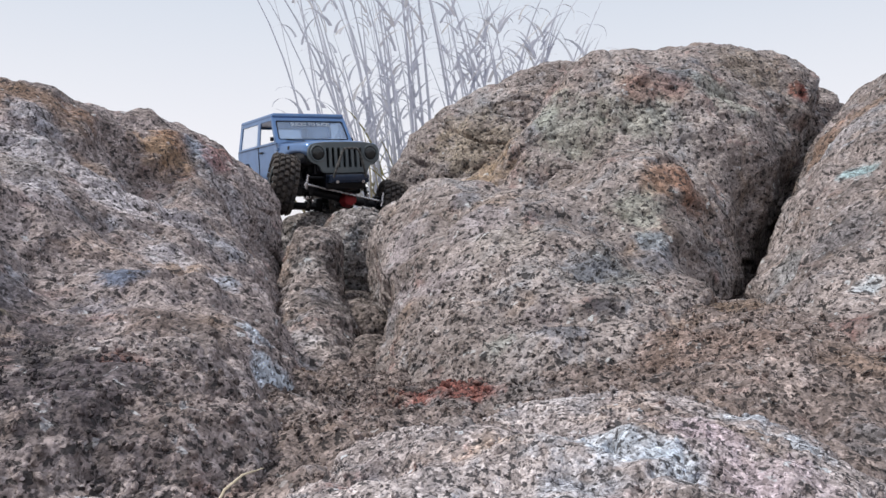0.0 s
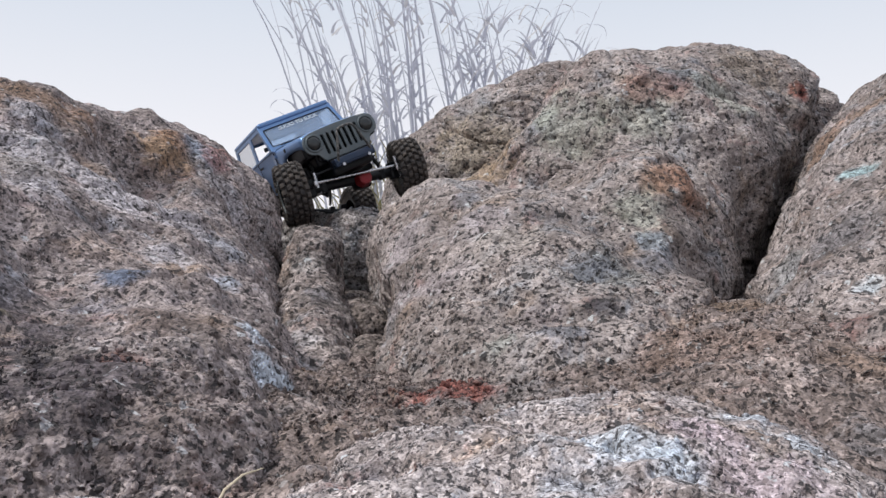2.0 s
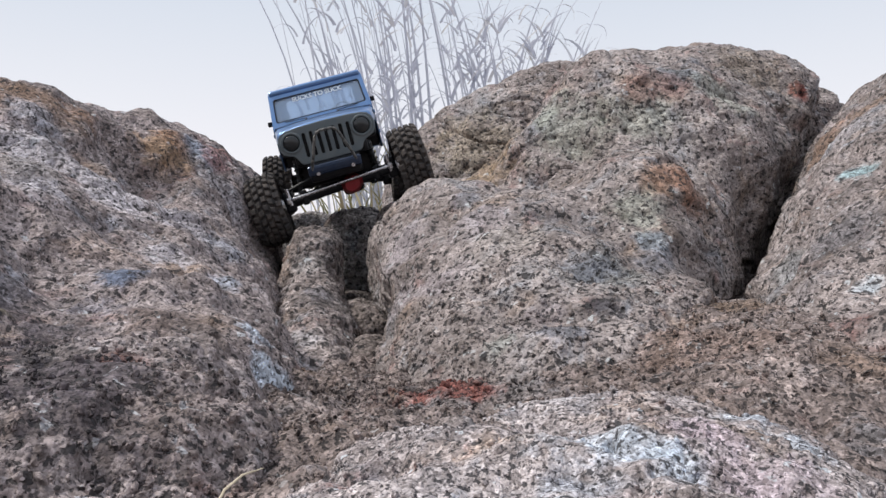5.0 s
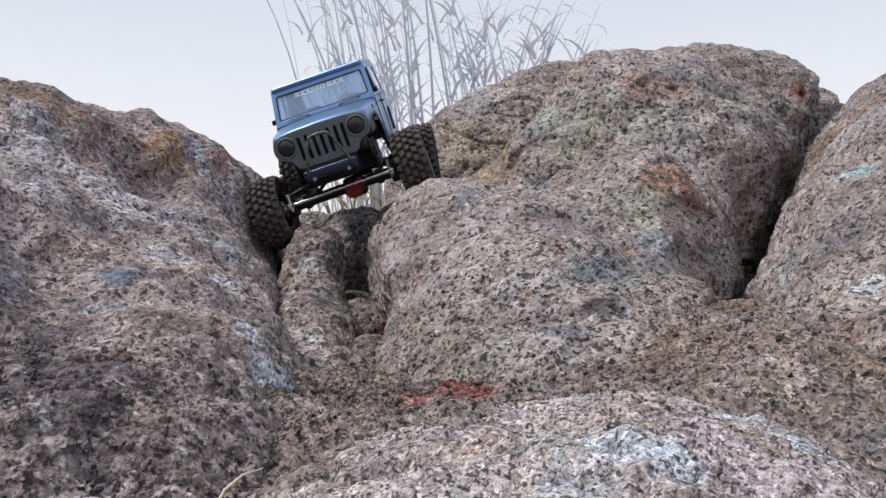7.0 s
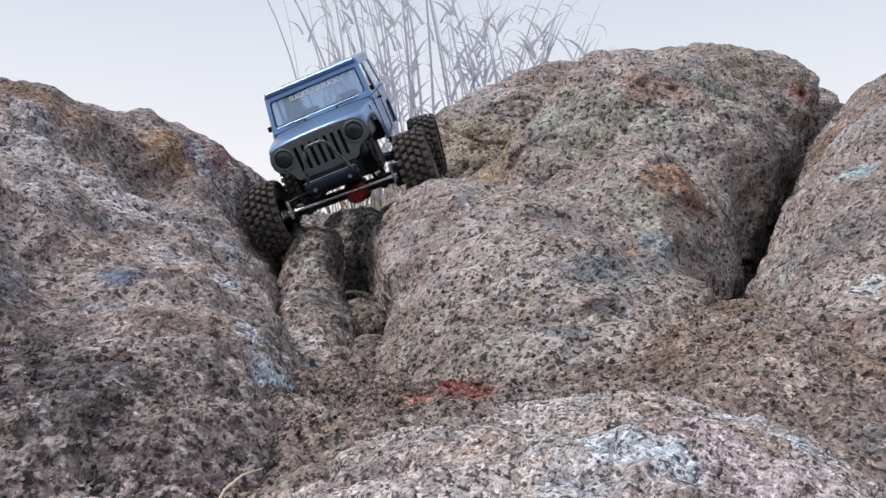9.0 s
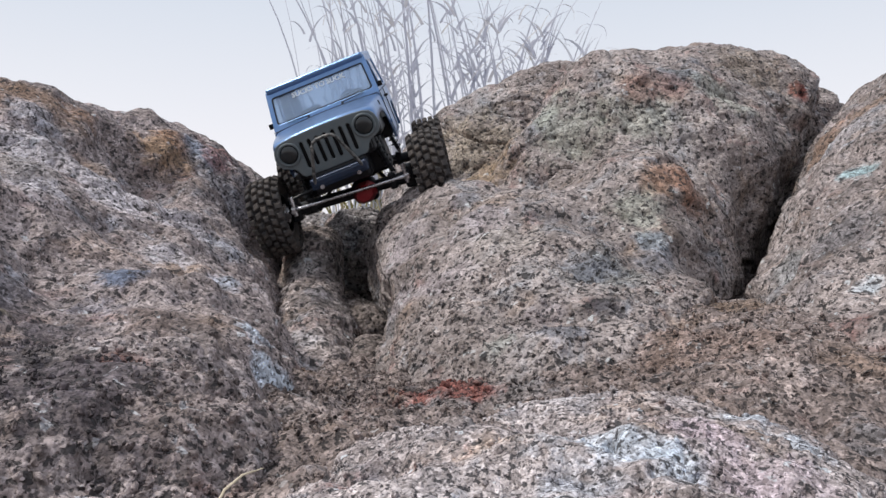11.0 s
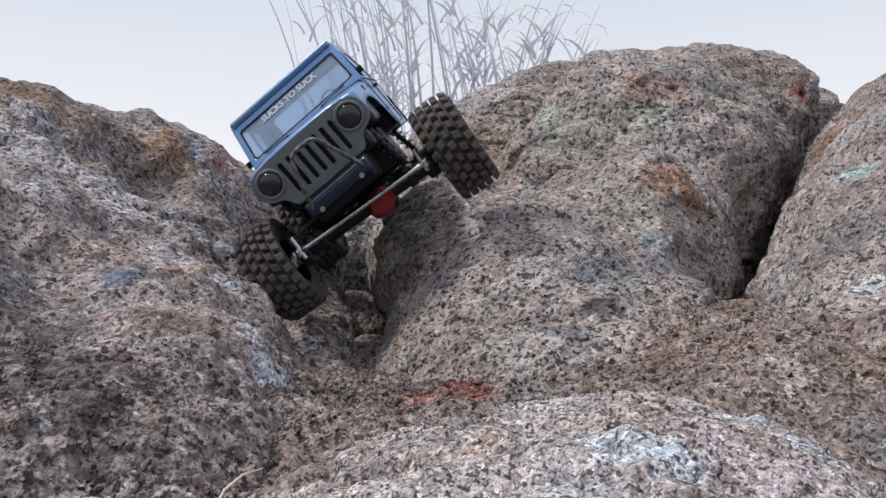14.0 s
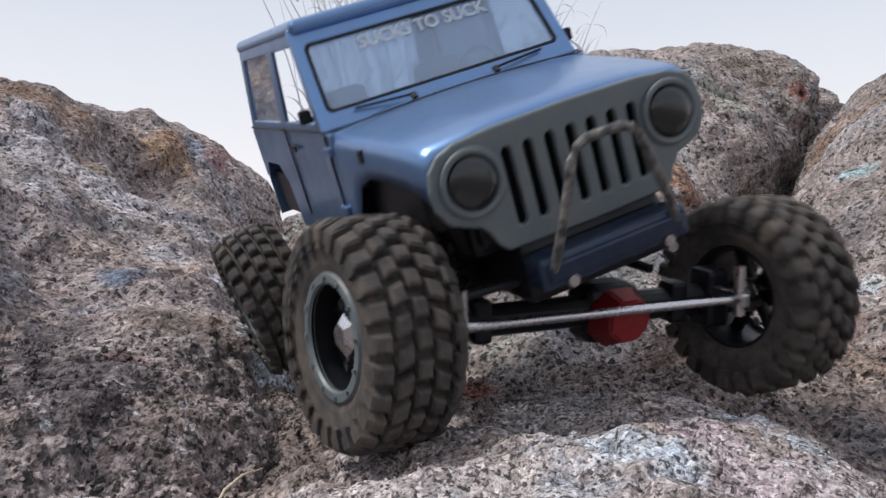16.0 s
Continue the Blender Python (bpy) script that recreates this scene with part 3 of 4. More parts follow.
scatter("grit", left_pts, left_nrm, 5500, (-0.8, 0.0, 0.35, 0.72), (0.0009, 0.0046), LEFT_ROCK, "crumbs lying on the brown boulder", 3)
scatter("grit", centre_pts, centre_nrm, 1600, (-0.1, 0.7, 0.6, 1.05), (0.0012, 0.0040), CENTRE_ROCK, "crumbs lying on the domed boulder", 4)
scatter("grit", right_pts, right_nrm, 1400, (0.2, 0.9, 0.4, 1.0), (0.0010, 0.0042), RIGHT_ROCK, "crumbs lying on the grey-brown boulder", 5)


# ---- tall dry reeds behind the notch ----
def reed_clump(base, spread, count, height, lean, seed, green=0):
    rs = random.Random(seed)
    clump = new("reed_clump")
    clump.matrix_world = pose(*base)

    def blade(bm, foot, h, az, bend, width, start=0.0):
        """A tapering curved blade or stalk with a shallow keel."""
        prev = None
        side = Vector((-math.sin(az + 1.1), math.cos(az + 1.1), 0))
        p = Vector(foot)
        a = start
        n = 8
        for i in range(n + 1):
            t = i / n
            w = width * (1 - t) ** 0.6 * 0.5 + 0.0003
            keel = Vector((math.cos(az), math.sin(az), 0)) * w * 0.5
            ring = [bm.verts.new(p - side * w), bm.verts.new(p + keel), bm.verts.new(p + side * w)]
            if prev:
                for j in (0, 1):
                    bm.faces.new((prev[j], prev[j + 1], ring[j + 1], ring[j]))
            prev = ring
            a += bend / n * (0.4 + 1.6 * t)
            p = p + Vector((math.sin(a) * math.cos(az), math.sin(a) * math.sin(az), math.cos(a))) * h / n
        return p

    low = bmesh.new()
    for _ in range(count):
        bm = bmesh.new()
        fx, fy = rs.gauss(0, spread), rs.gauss(0, spread * 0.7)
        h = height * rs.uniform(0.6, 1.15)
        az = rs.choice((math.pi, 0.0)) + rs.uniform(-0.9, 0.9) if lean == 0 else math.pi * (lean > 0) + rs.uniform(-0.7, 0.7)
        start = abs(rs.gauss(0.05, 0.05)) + abs(lean)
        blade(bm, (fx, fy, 0), h, az, rs.uniform(0.05, 0.45), rs.uniform(0.006, 0.011), start)
        for _ in range(rs.randint(3, 6)):
            t = rs.uniform(0.15, 0.85)
            q = Vector((fx + math.sin(start) * math.cos(az) * h * t, fy + math.sin(start) * math.sin(az) * h * t, math.cos(start) * h * t))
            blade(bm, q, rs.uniform(0.06, 0.20), rs.choice((0.0, math.pi)) + rs.uniform(-0.9, 0.9), rs.uniform(0.8, 2.6), rs.uniform(0.007, 0.012), rs.uniform(0.1, 0.6))
        part("reed", bm, REED, clump)
    for _ in range(green):
        blade(low, (rs.gauss(0, spread * 1.2), rs.gauss(0, spread * 0.8), 0), rs.uniform(0.08, 0.3), rs.uniform(0, 6.28), rs.uniform(0.2, 1.6), rs.uniform(0.005, 0.010), rs.uniform(0, 0.4))
    tagged(part("undergrowth", low, GREENISH, clump, "short yellow-green blades at the foot"), kind="stuff")
    return tagged(clump, "clump of tall dry bleached reeds behind the rocks", "reeds", "reeds behind the notch")


leaning_reeds = reed_clump((-0.26, 2.60, 0.52), 0.05, 9, 0.98, 0.05, 11, 20)
middle_reeds = reed_clump((-0.20, 2.65, 0.55), 0.07, 14, 0.98, 0.05, 12, 60)
reed_clump((-0.12, 2.60, 0.60), 0.06, 17, 0.98, 0.02, 13, 90)
reed_clump((0.10, 2.66, 0.66), 0.035, 12, 0.80, 0.06, 14, 40)
reed_clump((0.17, 2.62, 0.74), 0.07, 15, 0.58, 0.0, 15, 60)
reed_clump((0.30, 2.60, 0.82), 0.05, 9, 0.50, -0.10, 16, 20)

# ---- the model crawler: x forwards, y to its left, z up, origin on the ground between the axles ----
def box(bm, lo, hi, bevel=0.0, seg=2, m=None):
    made = bmesh.ops.create_cube(bm, size=1.0)["verts"]
    for v in made:
        v.co = Vector((lo[k] + (v.co[k] + 0.5) * (hi[k] - lo[k]) for k in range(3)))
    if m:
        bmesh.ops.transform(bm, matrix=m, verts=made)
    if bevel:
        edges = {e for v in made for e in v.link_edges}
        bmesh.ops.bevel(bm, geom=list(edges), offset=bevel, segments=seg, affect="EDGES", profile=0.5)


def tube(bm, pts, radius, seg=10, ends=True):
    """A round bar along the points."""
    pts = [Vector(p) for p in pts]
    rings = []
    for i, p in enumerate(pts):
        way = (pts[min(i + 1, len(pts) - 1)] - pts[max(i - 1, 0)]).normalized()
        ref = Vector((0, 0, 1)) if abs(way.z) < 0.9 else Vector((1, 0, 0))
        a = way.cross(ref).normalized()
        b = way.cross(a)
        r = radius[i] if isinstance(radius, (list, tuple)) else radius
        rings.append([bm.verts.new(p + (a * math.cos(6.28318 * j / seg) + b * math.sin(6.28318 * j / seg)) * r) for j in range(seg)])
    for r0, r1 in zip(rings, rings[1:]):
        for j in range(seg):
            bm.faces.new((r0[j], r0[(j + 1) % seg], r1[(j + 1) % seg], r1[j]))
    if ends:
        bm.faces.new(rings[0])
        bm.faces.new(rings[-1])


def plate(outer, holes, thick, m):
    """A flat plate with openings, drawn in its own x, y and thickened along z."""
    bm = bmesh.new()
    for loop in (outer, *holes):
        vs = [bm.verts.new((p[0], p[1], 0)) for p in loop]
        for a, b in zip(vs, vs[1:] + vs[:1]):
            bm.edges.new((a, b))
    bmesh.ops.triangle_fill(bm, use_beauty=True, use_dissolve=False, edges=bm.edges[:])
    more = bmesh.ops.extrude_face_region(bm, geom=bm.faces[:])["geom"]
    bmesh.ops.translate(bm, vec=(0, 0, thick), verts=[g for g in more if isinstance(g, bmesh.types.BMVert)])
    bmesh.ops.transform(bm, matrix=m, verts=bm.verts)
    return bm


def rounded(x0, y0, x1, y1, r, n=4):
    pts = []
    for cx, cy, a in ((x1 - r, y1 - r, 0), (x0 + r, y1 - r, 90), (x0 + r, y0 + r, 180), (x1 - r, y0 + r, 270)):
        for k in range(n + 1):
            t = radians(a + 90 * k / n)
            pts.append((cx + r * math.cos(t), cy + r * math.sin(t)))
    return pts


def lathe(bm, profile, seg=48, axis="Y"):
    """Turns (radius, along) pairs about the y axis."""
    rings = []
    for r, y in profile:
        rings.append([bm.verts.new((r * math.cos(6.28318531 * j / seg), y, r * math.sin(6.28318531 * j / seg))) for j in range(seg)])
    for r0, r1 in zip(rings, rings[1:]):
        for j in range(seg):
            bm.faces.new((r0[j], r0[(j + 1) % seg], r1[(j + 1) % seg], r1[j]))
    return rings


# plate axes: (y, z) drawn on a face that looks forwards, (x, z) drawn on a flank
FACE = Matrix(((0, 0, 1, 0), (1, 0, 0, 0), (0, 1, 0, 0), (0, 0, 0, 1)))
FLANK = Matrix(((1, 0, 0, 0), (0, 0, 1, 0), (0, 1, 0, 0), (0, 0, 0, 1)))


def writing(text, size, m, mat, parent, label):
    cu = bpy.data.curves.new("writing", "FONT")
    cu.body, cu.size, cu.extrude, cu.align_x, cu.align_y, cu.offset = text, size, 0.0001, "CENTER", "CENTER", 0.0004
    ob = new("writing", cu)
    ob.parent = parent
    ob.matrix_basis = m
    cu.materials.append(mat)
    ob["label"] = label
    return ob


def crawler():
    car = new("model_car")
    tagged(car, "slate-blue radio-controlled model off-road car on chunky tyres", "model car")
    # bonnet: stations along x with half width, height and how low the flank hangs
    bm = bmesh.new()
    prev = None
    for x, hw, z, low in ((0.036, 0.0925, 0.1905, 0.112), (0.060, 0.092, 0.1900, 0.112), (0.072, 0.0915, 0.1893, 0.122), (0.080, 0.091, 0.1888, 0.142),
                          (0.092, 0.090, 0.1880, 0.158), (0.110, 0.0885, 0.1868, 0.163), (0.135, 0.0865, 0.1850, 0.163), (0.158, 0.0845, 0.1830, 0.160),
                          (0.172, 0.083, 0.1812, 0.156), (0.179, 0.0815, 0.1795, 0.152), (0.1825, 0.079, 0.1765, 0.150)):
        half = [(hw + 0.001, low), (hw + 0.0005, (low + z) / 2 - 0.004), (hw, z - 0.0085), (hw - 0.0018, z - 0.0040), (hw - 0.006, z - 0.0012), (hw * 0.66, z + 0.0010), (hw * 0.62, z + 0.0020), (hw * 0.3, z + 0.0034), (0, z + 0.0038)]
        ring = [bm.verts.new((x, y, zz)) for y, zz in half] + [bm.verts.new((x, -y, zz)) for y, zz in half[-2::-1]]
        if prev:
            for a, b, c, d in zip(prev, prev[1:], ring[1:], ring):
                bm.faces.new((a, b, c, d))
        prev = ring
    hood = part("bonnet", bm, PAINT, car, smooth=True)
    sol = hood.modifiers.new("sheet", "SOLIDIFY")
    sol.thickness, sol.offset = 0.0014, -1
    for x0 in (0.066,):
        bm = bmesh.new()
        tube(bm, [(x0, -0.089 + 0.178 * k / 12, 0.1902 + 0.0036 * (1 - ((k - 6) / 6) ** 2)) for k in range(13)], 0.0006, 6)
        part("bonnet_seam", bm, SEAM, car)
    for s in (-1, 1):
        bm = bmesh.new()
        box(bm, (0.100, s * 0.0885 - 0.0016, 0.172), (0.108, s * 0.0885 + 0.0016, 0.180), 0.0008)
        part("bonnet_catch", bm, BLACK, car)
        bm = bmesh.new()
        tube(bm, [(0.057, s * 0.030, 0.1935), (0.054, s * 0.030, 0.1965)], 0.0022, 8)
        tube(bm, [(0.055, s * 0.030, 0.1965), (0.050, s * 0.068, 0.1985)], 0.0009, 6)
        part("wiper", bm, BLACK, car)

    # grille with seven slots
    half = [(0.0, 0.1815), (0.045, 0.1805), (0.066, 0.1785), (0.0755, 0.1750), (0.0815, 0.1680), (0.0840, 0.1580), (0.0830, 0.1480), (0.0780, 0.1400), (0.0700, 0.1360), (0.0625, 0.1335), (0.0580, 0.1285), (0.0545, 0.1210), (0.0500, 0.1165), (0.0, 0.1155)]
    outer = half + [(-y, z) for y, z in half[-2:0:-1]]
    slots = [rounded(0.0128 * k - 0.0029, 0.127, 0.0128 * k + 0.0029, 0.1685, 0.0027, 3) for k in range(-3, 4)]
    grille = part("grille", plate(outer, slots, 0.005, Matrix.Translation((0.1815, 0, 0)) @ FACE), TRIM, car, "matt slate-grey grille with seven slots")
    bv = grille.modifiers.new("edge", "BEVEL")
    bv.width, bv.segments, bv.limit_method = 0.0013, 2, "ANGLE"
    # black backing added so that the grille slots look dark
    bm = bmesh.new()
    box(bm, (0.168, -0.060, 0.120), (0.178, 0.060, 0.174), 0.001)
    part("slot_backing", bm, BLACK, car)
    for s in (-1, 1):
        bm = bmesh.new()
        lathe(bm, [(0.0128, 0.000), (0.0172, 0.000), (0.0182, 0.0015), (0.0175, 0.0032), (0.0150, 0.0030), (0.0140, 0.0012)], 32)
        bmesh.ops.transform(bm, matrix=Matrix.Translation((0.1862, s * 0.061, 0.157)) @ pose(0, 0, 0, 0, 0, -90), verts=bm.verts)
        lamp = part("headlamp", bm, TRIM, car, smooth=True)
        bm = bmesh.new()
        lathe(bm, [(0.0142, 0.0008), (0.0138, 0.0024), (0.0115, 0.0046), (0.0075, 0.0062), (0.003, 0.0068), (0.0, 0.0069)], 28)
        bmesh.ops.transform(bm, matrix=Matrix.Translation((0.1862, s * 0.061, 0.157)) @ pose(0, 0, 0, 0, 0, -90), verts=bm.verts)
        part("lens", bm, BLACK_GLOSS, lamp, "smoked black lens", smooth=True)

    # windscreen frame, glass and lettering
    foot, head = Vector((0.050, 0, 0.189)), Vector((0.0165, 0, 0.2545))
    rise = (head - foot).length
    slope = (head - foot).normalized()
    screen = Matrix(((0, slope.x, slope.z, foot.x), (1, 0, 0, 0), (0, slope.z, -slope.x, foot.z), (0, 0, 0, 1)))
    b0, t0 = 0.0115, 0.0605
    frame_out = [(-0.0935, 0), (0.0935, 0), (0.0885, rise), (-0.0885, rise)]
    frame_in = [(-0.0845, b0 + 0.003), (-0.0820, b0), (0.0820, b0), (0.0845, b0 + 0.003), (0.0815, t0 - 0.003), (0.0790, t0), (-0.0790, t0), (-0.0815, t0 - 0.003)]
    wf = part("windscreen_frame", plate(frame_out, [frame_in], 0.004, screen @ Matrix.Translation((0, 0, -0.002))), PAINT, car)
    bv = wf.modifiers.new("edge", "BEVEL")
    bv.width, bv.segments, bv.limit_method = 0.0012, 2, "ANGLE"
    ws = part("windscreen", plate([(-0.0850, b0 - 0.002), (0.0850, b0 - 0.002), (0.0820, t0 + 0.002), (-0.0820, t0 + 0.002)], [], 0.0008, screen @ Matrix.Translation((0, 0, -0.0010))), GLASS, car, "hazy windscreen with the sky's blue reflection in its colour")
    writing("SUCKS TO SUCK", 0.0125, screen @ Matrix.Translation((0, t0 - 0.0085, 0.0006)), WHITE, car, "white lettering across the windscreen")
    inner = [(x * 0.975, b0 + (y - b0) * 0.94 + 0.0016) for x, y in frame_in]
    part("screen_gasket", plate(frame_in, [inner], 0.0016, screen @ Matrix.Translation((0, 0, 0.0004))), BLACK, car)

    # cab flanks with window openings, leaning in above the belt line
    flank = [(0.062, 0.112), (0.062, 0.1890), (0.0505, 0.1895), (0.0165, 0.2535), (-0.168, 0.2530), (-0.181, 0.190), (-0.186, 0.188), (-0.186, 0.148), (-0.178, 0.146), (-0.166, 0.160), (-0.122, 0.160), (-0.104, 0.146), (-0.096, 0.112)]
    wins = [[(0.034, 0.196), (0.0100, 0.2445), (-0.048, 0.2445), (-0.050, 0.196)], [(-0.066, 0.196), (-0.064, 0.2445), (-0.158, 0.2445), (-0.168, 0.196)]]
    for s in (-1, 1):
        bm = plate(flank, wins, 0.003, FLANK)
        for v in bm.verts:
            v.co.y = s * (v.co.y + 0.0895 - max(0.0, v.co.z - 0.19) * 0.10)
        side = part("cab_side", bm, PAINT, car)
        bv = side.modifiers.new("edge", "BEVEL")
        bv.width, bv.segments, bv.limit_method = 0.001, 2, "ANGLE"
        y = s * 0.0930
        for pts in ([(0.052, y, 0.188), (0.050, y, 0.125), (0.044, y, 0.118), (-0.046, y, 0.118), (-0.056, y, 0.126), (-0.057, y, 0.192)], [(-0.184, y, 0.1905), (0.056, y, 0.1905)]):
            bm = bmesh.new()
            tube(bm, pts, 0.0007, 6)
            part("door_seam", bm, SEAM, side)
        bm = bmesh.new()
        box(bm, (-0.048, y - 0.002, 0.1755), (-0.030, y + 0.0035 * (1 if s > 0 else -1) + 0.002, 0.1795), 0.001)
        part("door_handle", bm, BLACK, side, "black door handle")
        for z in (0.178, 0.140):
            bm = bmesh.new()
            box(bm, (0.046, y - 0.0022, z - 0.003), (0.060, y + 0.0022, z + 0.003), 0.0008)
            part("hinge", bm, PAINT, side)
        bm = bmesh.new()
        box(bm, (0.034, y + s * 0.004 - 0.004, 0.197), (0.039, y + s * 0.004 + 0.004, 0.206), 0.0015)
        part("mirror", bm, BLACK, side)
        bm = plate([(-0.062, 0.193), (-0.060, 0.2475), (-0.161, 0.2475), (-0.171, 0.193)], [], 0.0008, FLANK)
        for v in bm.verts:
            v.co.y = s * (v.co.y + 0.0900 - max(0.0, v.co.z - 0.19) * 0.10)
        part("rear_side_window", bm, GLASS, side, "hazy rear side window with reflected sky blue in its colour")

    bm = bmesh.new()
    box(bm, (-0.172, -0.0868, 0.2500), (0.0225, 0.0868, 0.2605), 0.0042, 3)
    for v in bm.verts:
        v.co.z += 0.0025 * (1 - (v.co.y / 0.087) ** 2) * (1 if v.co.z > 0.256 else 0)
    part("roof", bm, PAINT, car, smooth=False)
    bm = plate([(-0.0915, 0.112), (0.0915, 0.112), (0.0915, 0.190), (0.0855, 0.252), (-0.0855, 0.252), (-0.0915, 0.190)],
               [rounded(-0.070, 0.184, 0.070, 0.246, 0.006)], 0.003, FACE)
    for v in bm.verts:
        v.co.x += -0.186 + max(0.0, v.co.z - 0.19) * 0.22
    part("tailgate", bm, PAINT, car)
    # cab interior
    bm = bmesh.new()
    box(bm, (-0.180, -0.0870, 0.116), (0.060, 0.0870, 0.150), 0.002)
    for y in (-0.040, 0.040):
        box(bm, (-0.070, y - 0.024, 0.150), (-0.020, y + 0.024, 0.164), 0.006)
        box(bm, (-0.080, y - 0.019, 0.160), (-0.062, y + 0.019, 0.206), 0.006, 2, pose(0, 0, 0))
    part("cab_interior", bm, BLACK, car)
    bm = bmesh.new()
    box(bm, (0.020, -0.086, 0.172), (0.046, 0.086, 0.190), 0.004)
    dash = part("dashboard", bm, BLACK, car)
    bm = bmesh.new()
    tube(bm, [(0.012, 0.040 + 0.015 * math.cos(6.2832 * k / 16), 0.195 + 0.015 * math.sin(6.2832 * k / 16)) for k in range(17)], 0.0018, 6)
    part("steering_wheel", bm, BLACK, dash)

    # chassis, wheel wells, bumper and hoop
    bm = bmesh.new()
    for y in (-0.034, 0.034):
        box(bm, (-0.180, y - 0.004, 0.094), (0.185, y + 0.004, 0.112), 0.001)
    for x in (-0.15, -0.06, 0.03, 0.12):
        box(bm, (x - 0.004, -0.034, 0.097), (x + 0.004, 0.034, 0.107))
    box(bm, (-0.055, -0.032, 0.078), (0.040, 0.032, 0.098), 0.004)
    box(bm, (0.118, -0.046, 0.082), (0.186, 0.046, 0.118), 0.006)
    box(bm, (0.080, -0.064, 0.112), (0.170, 0.064, 0.164), 0.006)
    box(bm, (0.078, -0.083, 0.134), (0.174, 0.083, 0.168), 0.006)
    box(bm, (-0.172, -0.064, 0.112), (-0.095, 0.064, 0.150), 0.006)
    part("chassis", bm, BLACK, car, "black chassis rails, skid plate and inner wings")
    # plain black block added for servo and links, darkens the gap underneath
    bm = bmesh.new()
    box(bm, (0.055, -0.072, 0.074), (0.118, 0.072, 0.130), 0.005)
    part("underbody_block", bm, BLACK, car)
    bm = bmesh.new()
    box(bm, (0.186, -0.046, 0.094), (0.206, 0.046, 0.1115), 0.003, 3)
    box(bm, (0.204, -0.042, 0.0985), (0.2075, 0.042, 0.1075), 0.0012)
    bumper = part("front_bumper", bm, BUMPER, car, "glossy dark blue bumper bar")
    bm = bmesh.new()
    pts = [(0.203, -0.040, 0.098), (0.210, -0.034, 0.118), (0.215, -0.0245, 0.144), (0.2165, -0.0200, 0.157), (0.217, -0.0160, 0.1625), (0.217, -0.0095, 0.1650)]
    pts += [(x, -y, z) for x, y, z in pts[::-1]]
    tube(bm, pts, 0.0026, 10)
    part("hoop", bm, SCUFFED, bumper, "scuffed black tubular hoop")
    for y in (-0.030, 0.030):
        bm = bmesh.new()
        tube(bm, [(0.206, y, 0.096), (0.2085, y, 0.096)], 0.0032, 10)
        part("bolt", bm, STEEL, bumper)
    for x, lean in ((0.140, 0.0), (-0.150, 0.0)):
        for s in (-1, 1):
            bm = bmesh.new()
            a, b = Vector((x, s * 0.072, 0.068)), Vector((x - 0.010, s * 0.056, 0.158))
            tube(bm, [a, a.lerp(b, 0.55)], 0.0040, 10)
            tube(bm, [a.lerp(b, 0.5), b], 0.0062, 12)
            shock = part("shock_absorber", bm, BLACK, car, smooth=False)
            bm = bmesh.new()
            pts = []
            for k in range(90):
                t = k / 89
                c = a.lerp(b, 0.08 + 0.72 * t)
                pts.append(c + Vector((math.cos(t * 44), math.sin(t * 44), 0)) * 0.0075)
            tube(bm, pts, 0.0010, 5)
            part("spring", bm, BLACK_GLOSS, shock)
            bm = bmesh.new()
            tube(bm, [a + Vector((0.007, 0, 0)), a - Vector((0.005, 0, 0))], 0.0035, 8)
            part("mount", bm, STEEL, shock, "bright steel mount")
    for s in (-1, 1):
        for x0, x1 in ((0.135, 0.03), (-0.145, -0.04)):
            bm = bmesh.new()
            tube(bm, [(x0, s * 0.060, 0.056), (x1, s * 0.030, 0.082)], 0.0032, 8)
            part("suspension_link", bm, BLACK, car)

    # axles, each with its own pose: local origin at the middle of the beam
    axles = []
    for front in (1, 0):
        bm = bmesh.new()
        tube(bm, [(0, -0.098, 0), (0, -0.06, 0), (0, 0.06, 0), (0, 0.098, 0)], [0.0105, 0.0095, 0.0095, 0.0105], 14)
        d = 0.020 if front else 0.0
        box(bm, (-0.020, d - 0.019, -0.020), (0.010, d + 0.019, 0.016), 0.008, 3)
        for s in (-1, 1):
            box(bm, (-0.010, s * 0.094 - 0.009, -0.017), (0.012, s * 0.094 + 0.009, 0.020), 0.004)
            box(bm, (-0.006, s * 0.066 - 0.006, -0.012), (0.010, s * 0.066 + 0.006, 0.014), 0.003)
        ax = part("front_axle" if front else "rear_axle", bm, BLACK, car, "black axle beam", smooth=False)
        bm = bmesh.new()
        sx = 1 if front else -1
        made = bmesh.ops.create_cone(bm, cap_ends=True, segments=8, radius1=0.0215, radius2=0.0145, depth=0.016)["verts"]
        bmesh.ops.transform(bm, matrix=Matrix.Translation((sx * 0.017, d, -0.003)) @ pose(0, 0, 0, 0, 90 * sx, 0) @ pose(0, 0, 0, 0, 0, 22.5) @ Matrix.Diagonal((0.85, 1.0, 1, 1)), verts=made)
        bmesh.ops.bevel(bm, geom=bm.edges[:], offset=0.0012, segments=2, affect="EDGES")
        part("differential_cover", bm, RED if front else BLACK, ax, "red anodised differential cover" if front else "")
        if front:
            bm = bmesh.new()
            tube(bm, [(0.034, -0.092, 0.006), (0.034, -0.080, 0.006), (0.034, 0.080, 0.006), (0.034, 0.092, 0.006)], [0.0036, 0.0026, 0.0026, 0.0036], 12)
            part("tie_rod", bm, STEEL, ax, "bright steel tie rod", smooth=True)
            bm = bmesh.new()
            tube(bm, [(0.030, -0.086, 0.022), (0.034, -0.02, 0.034), (0.030, 0.010, 0.040)], 0.0026, 10)
            part("drag_link", bm, BLACK, ax, "black drag link")
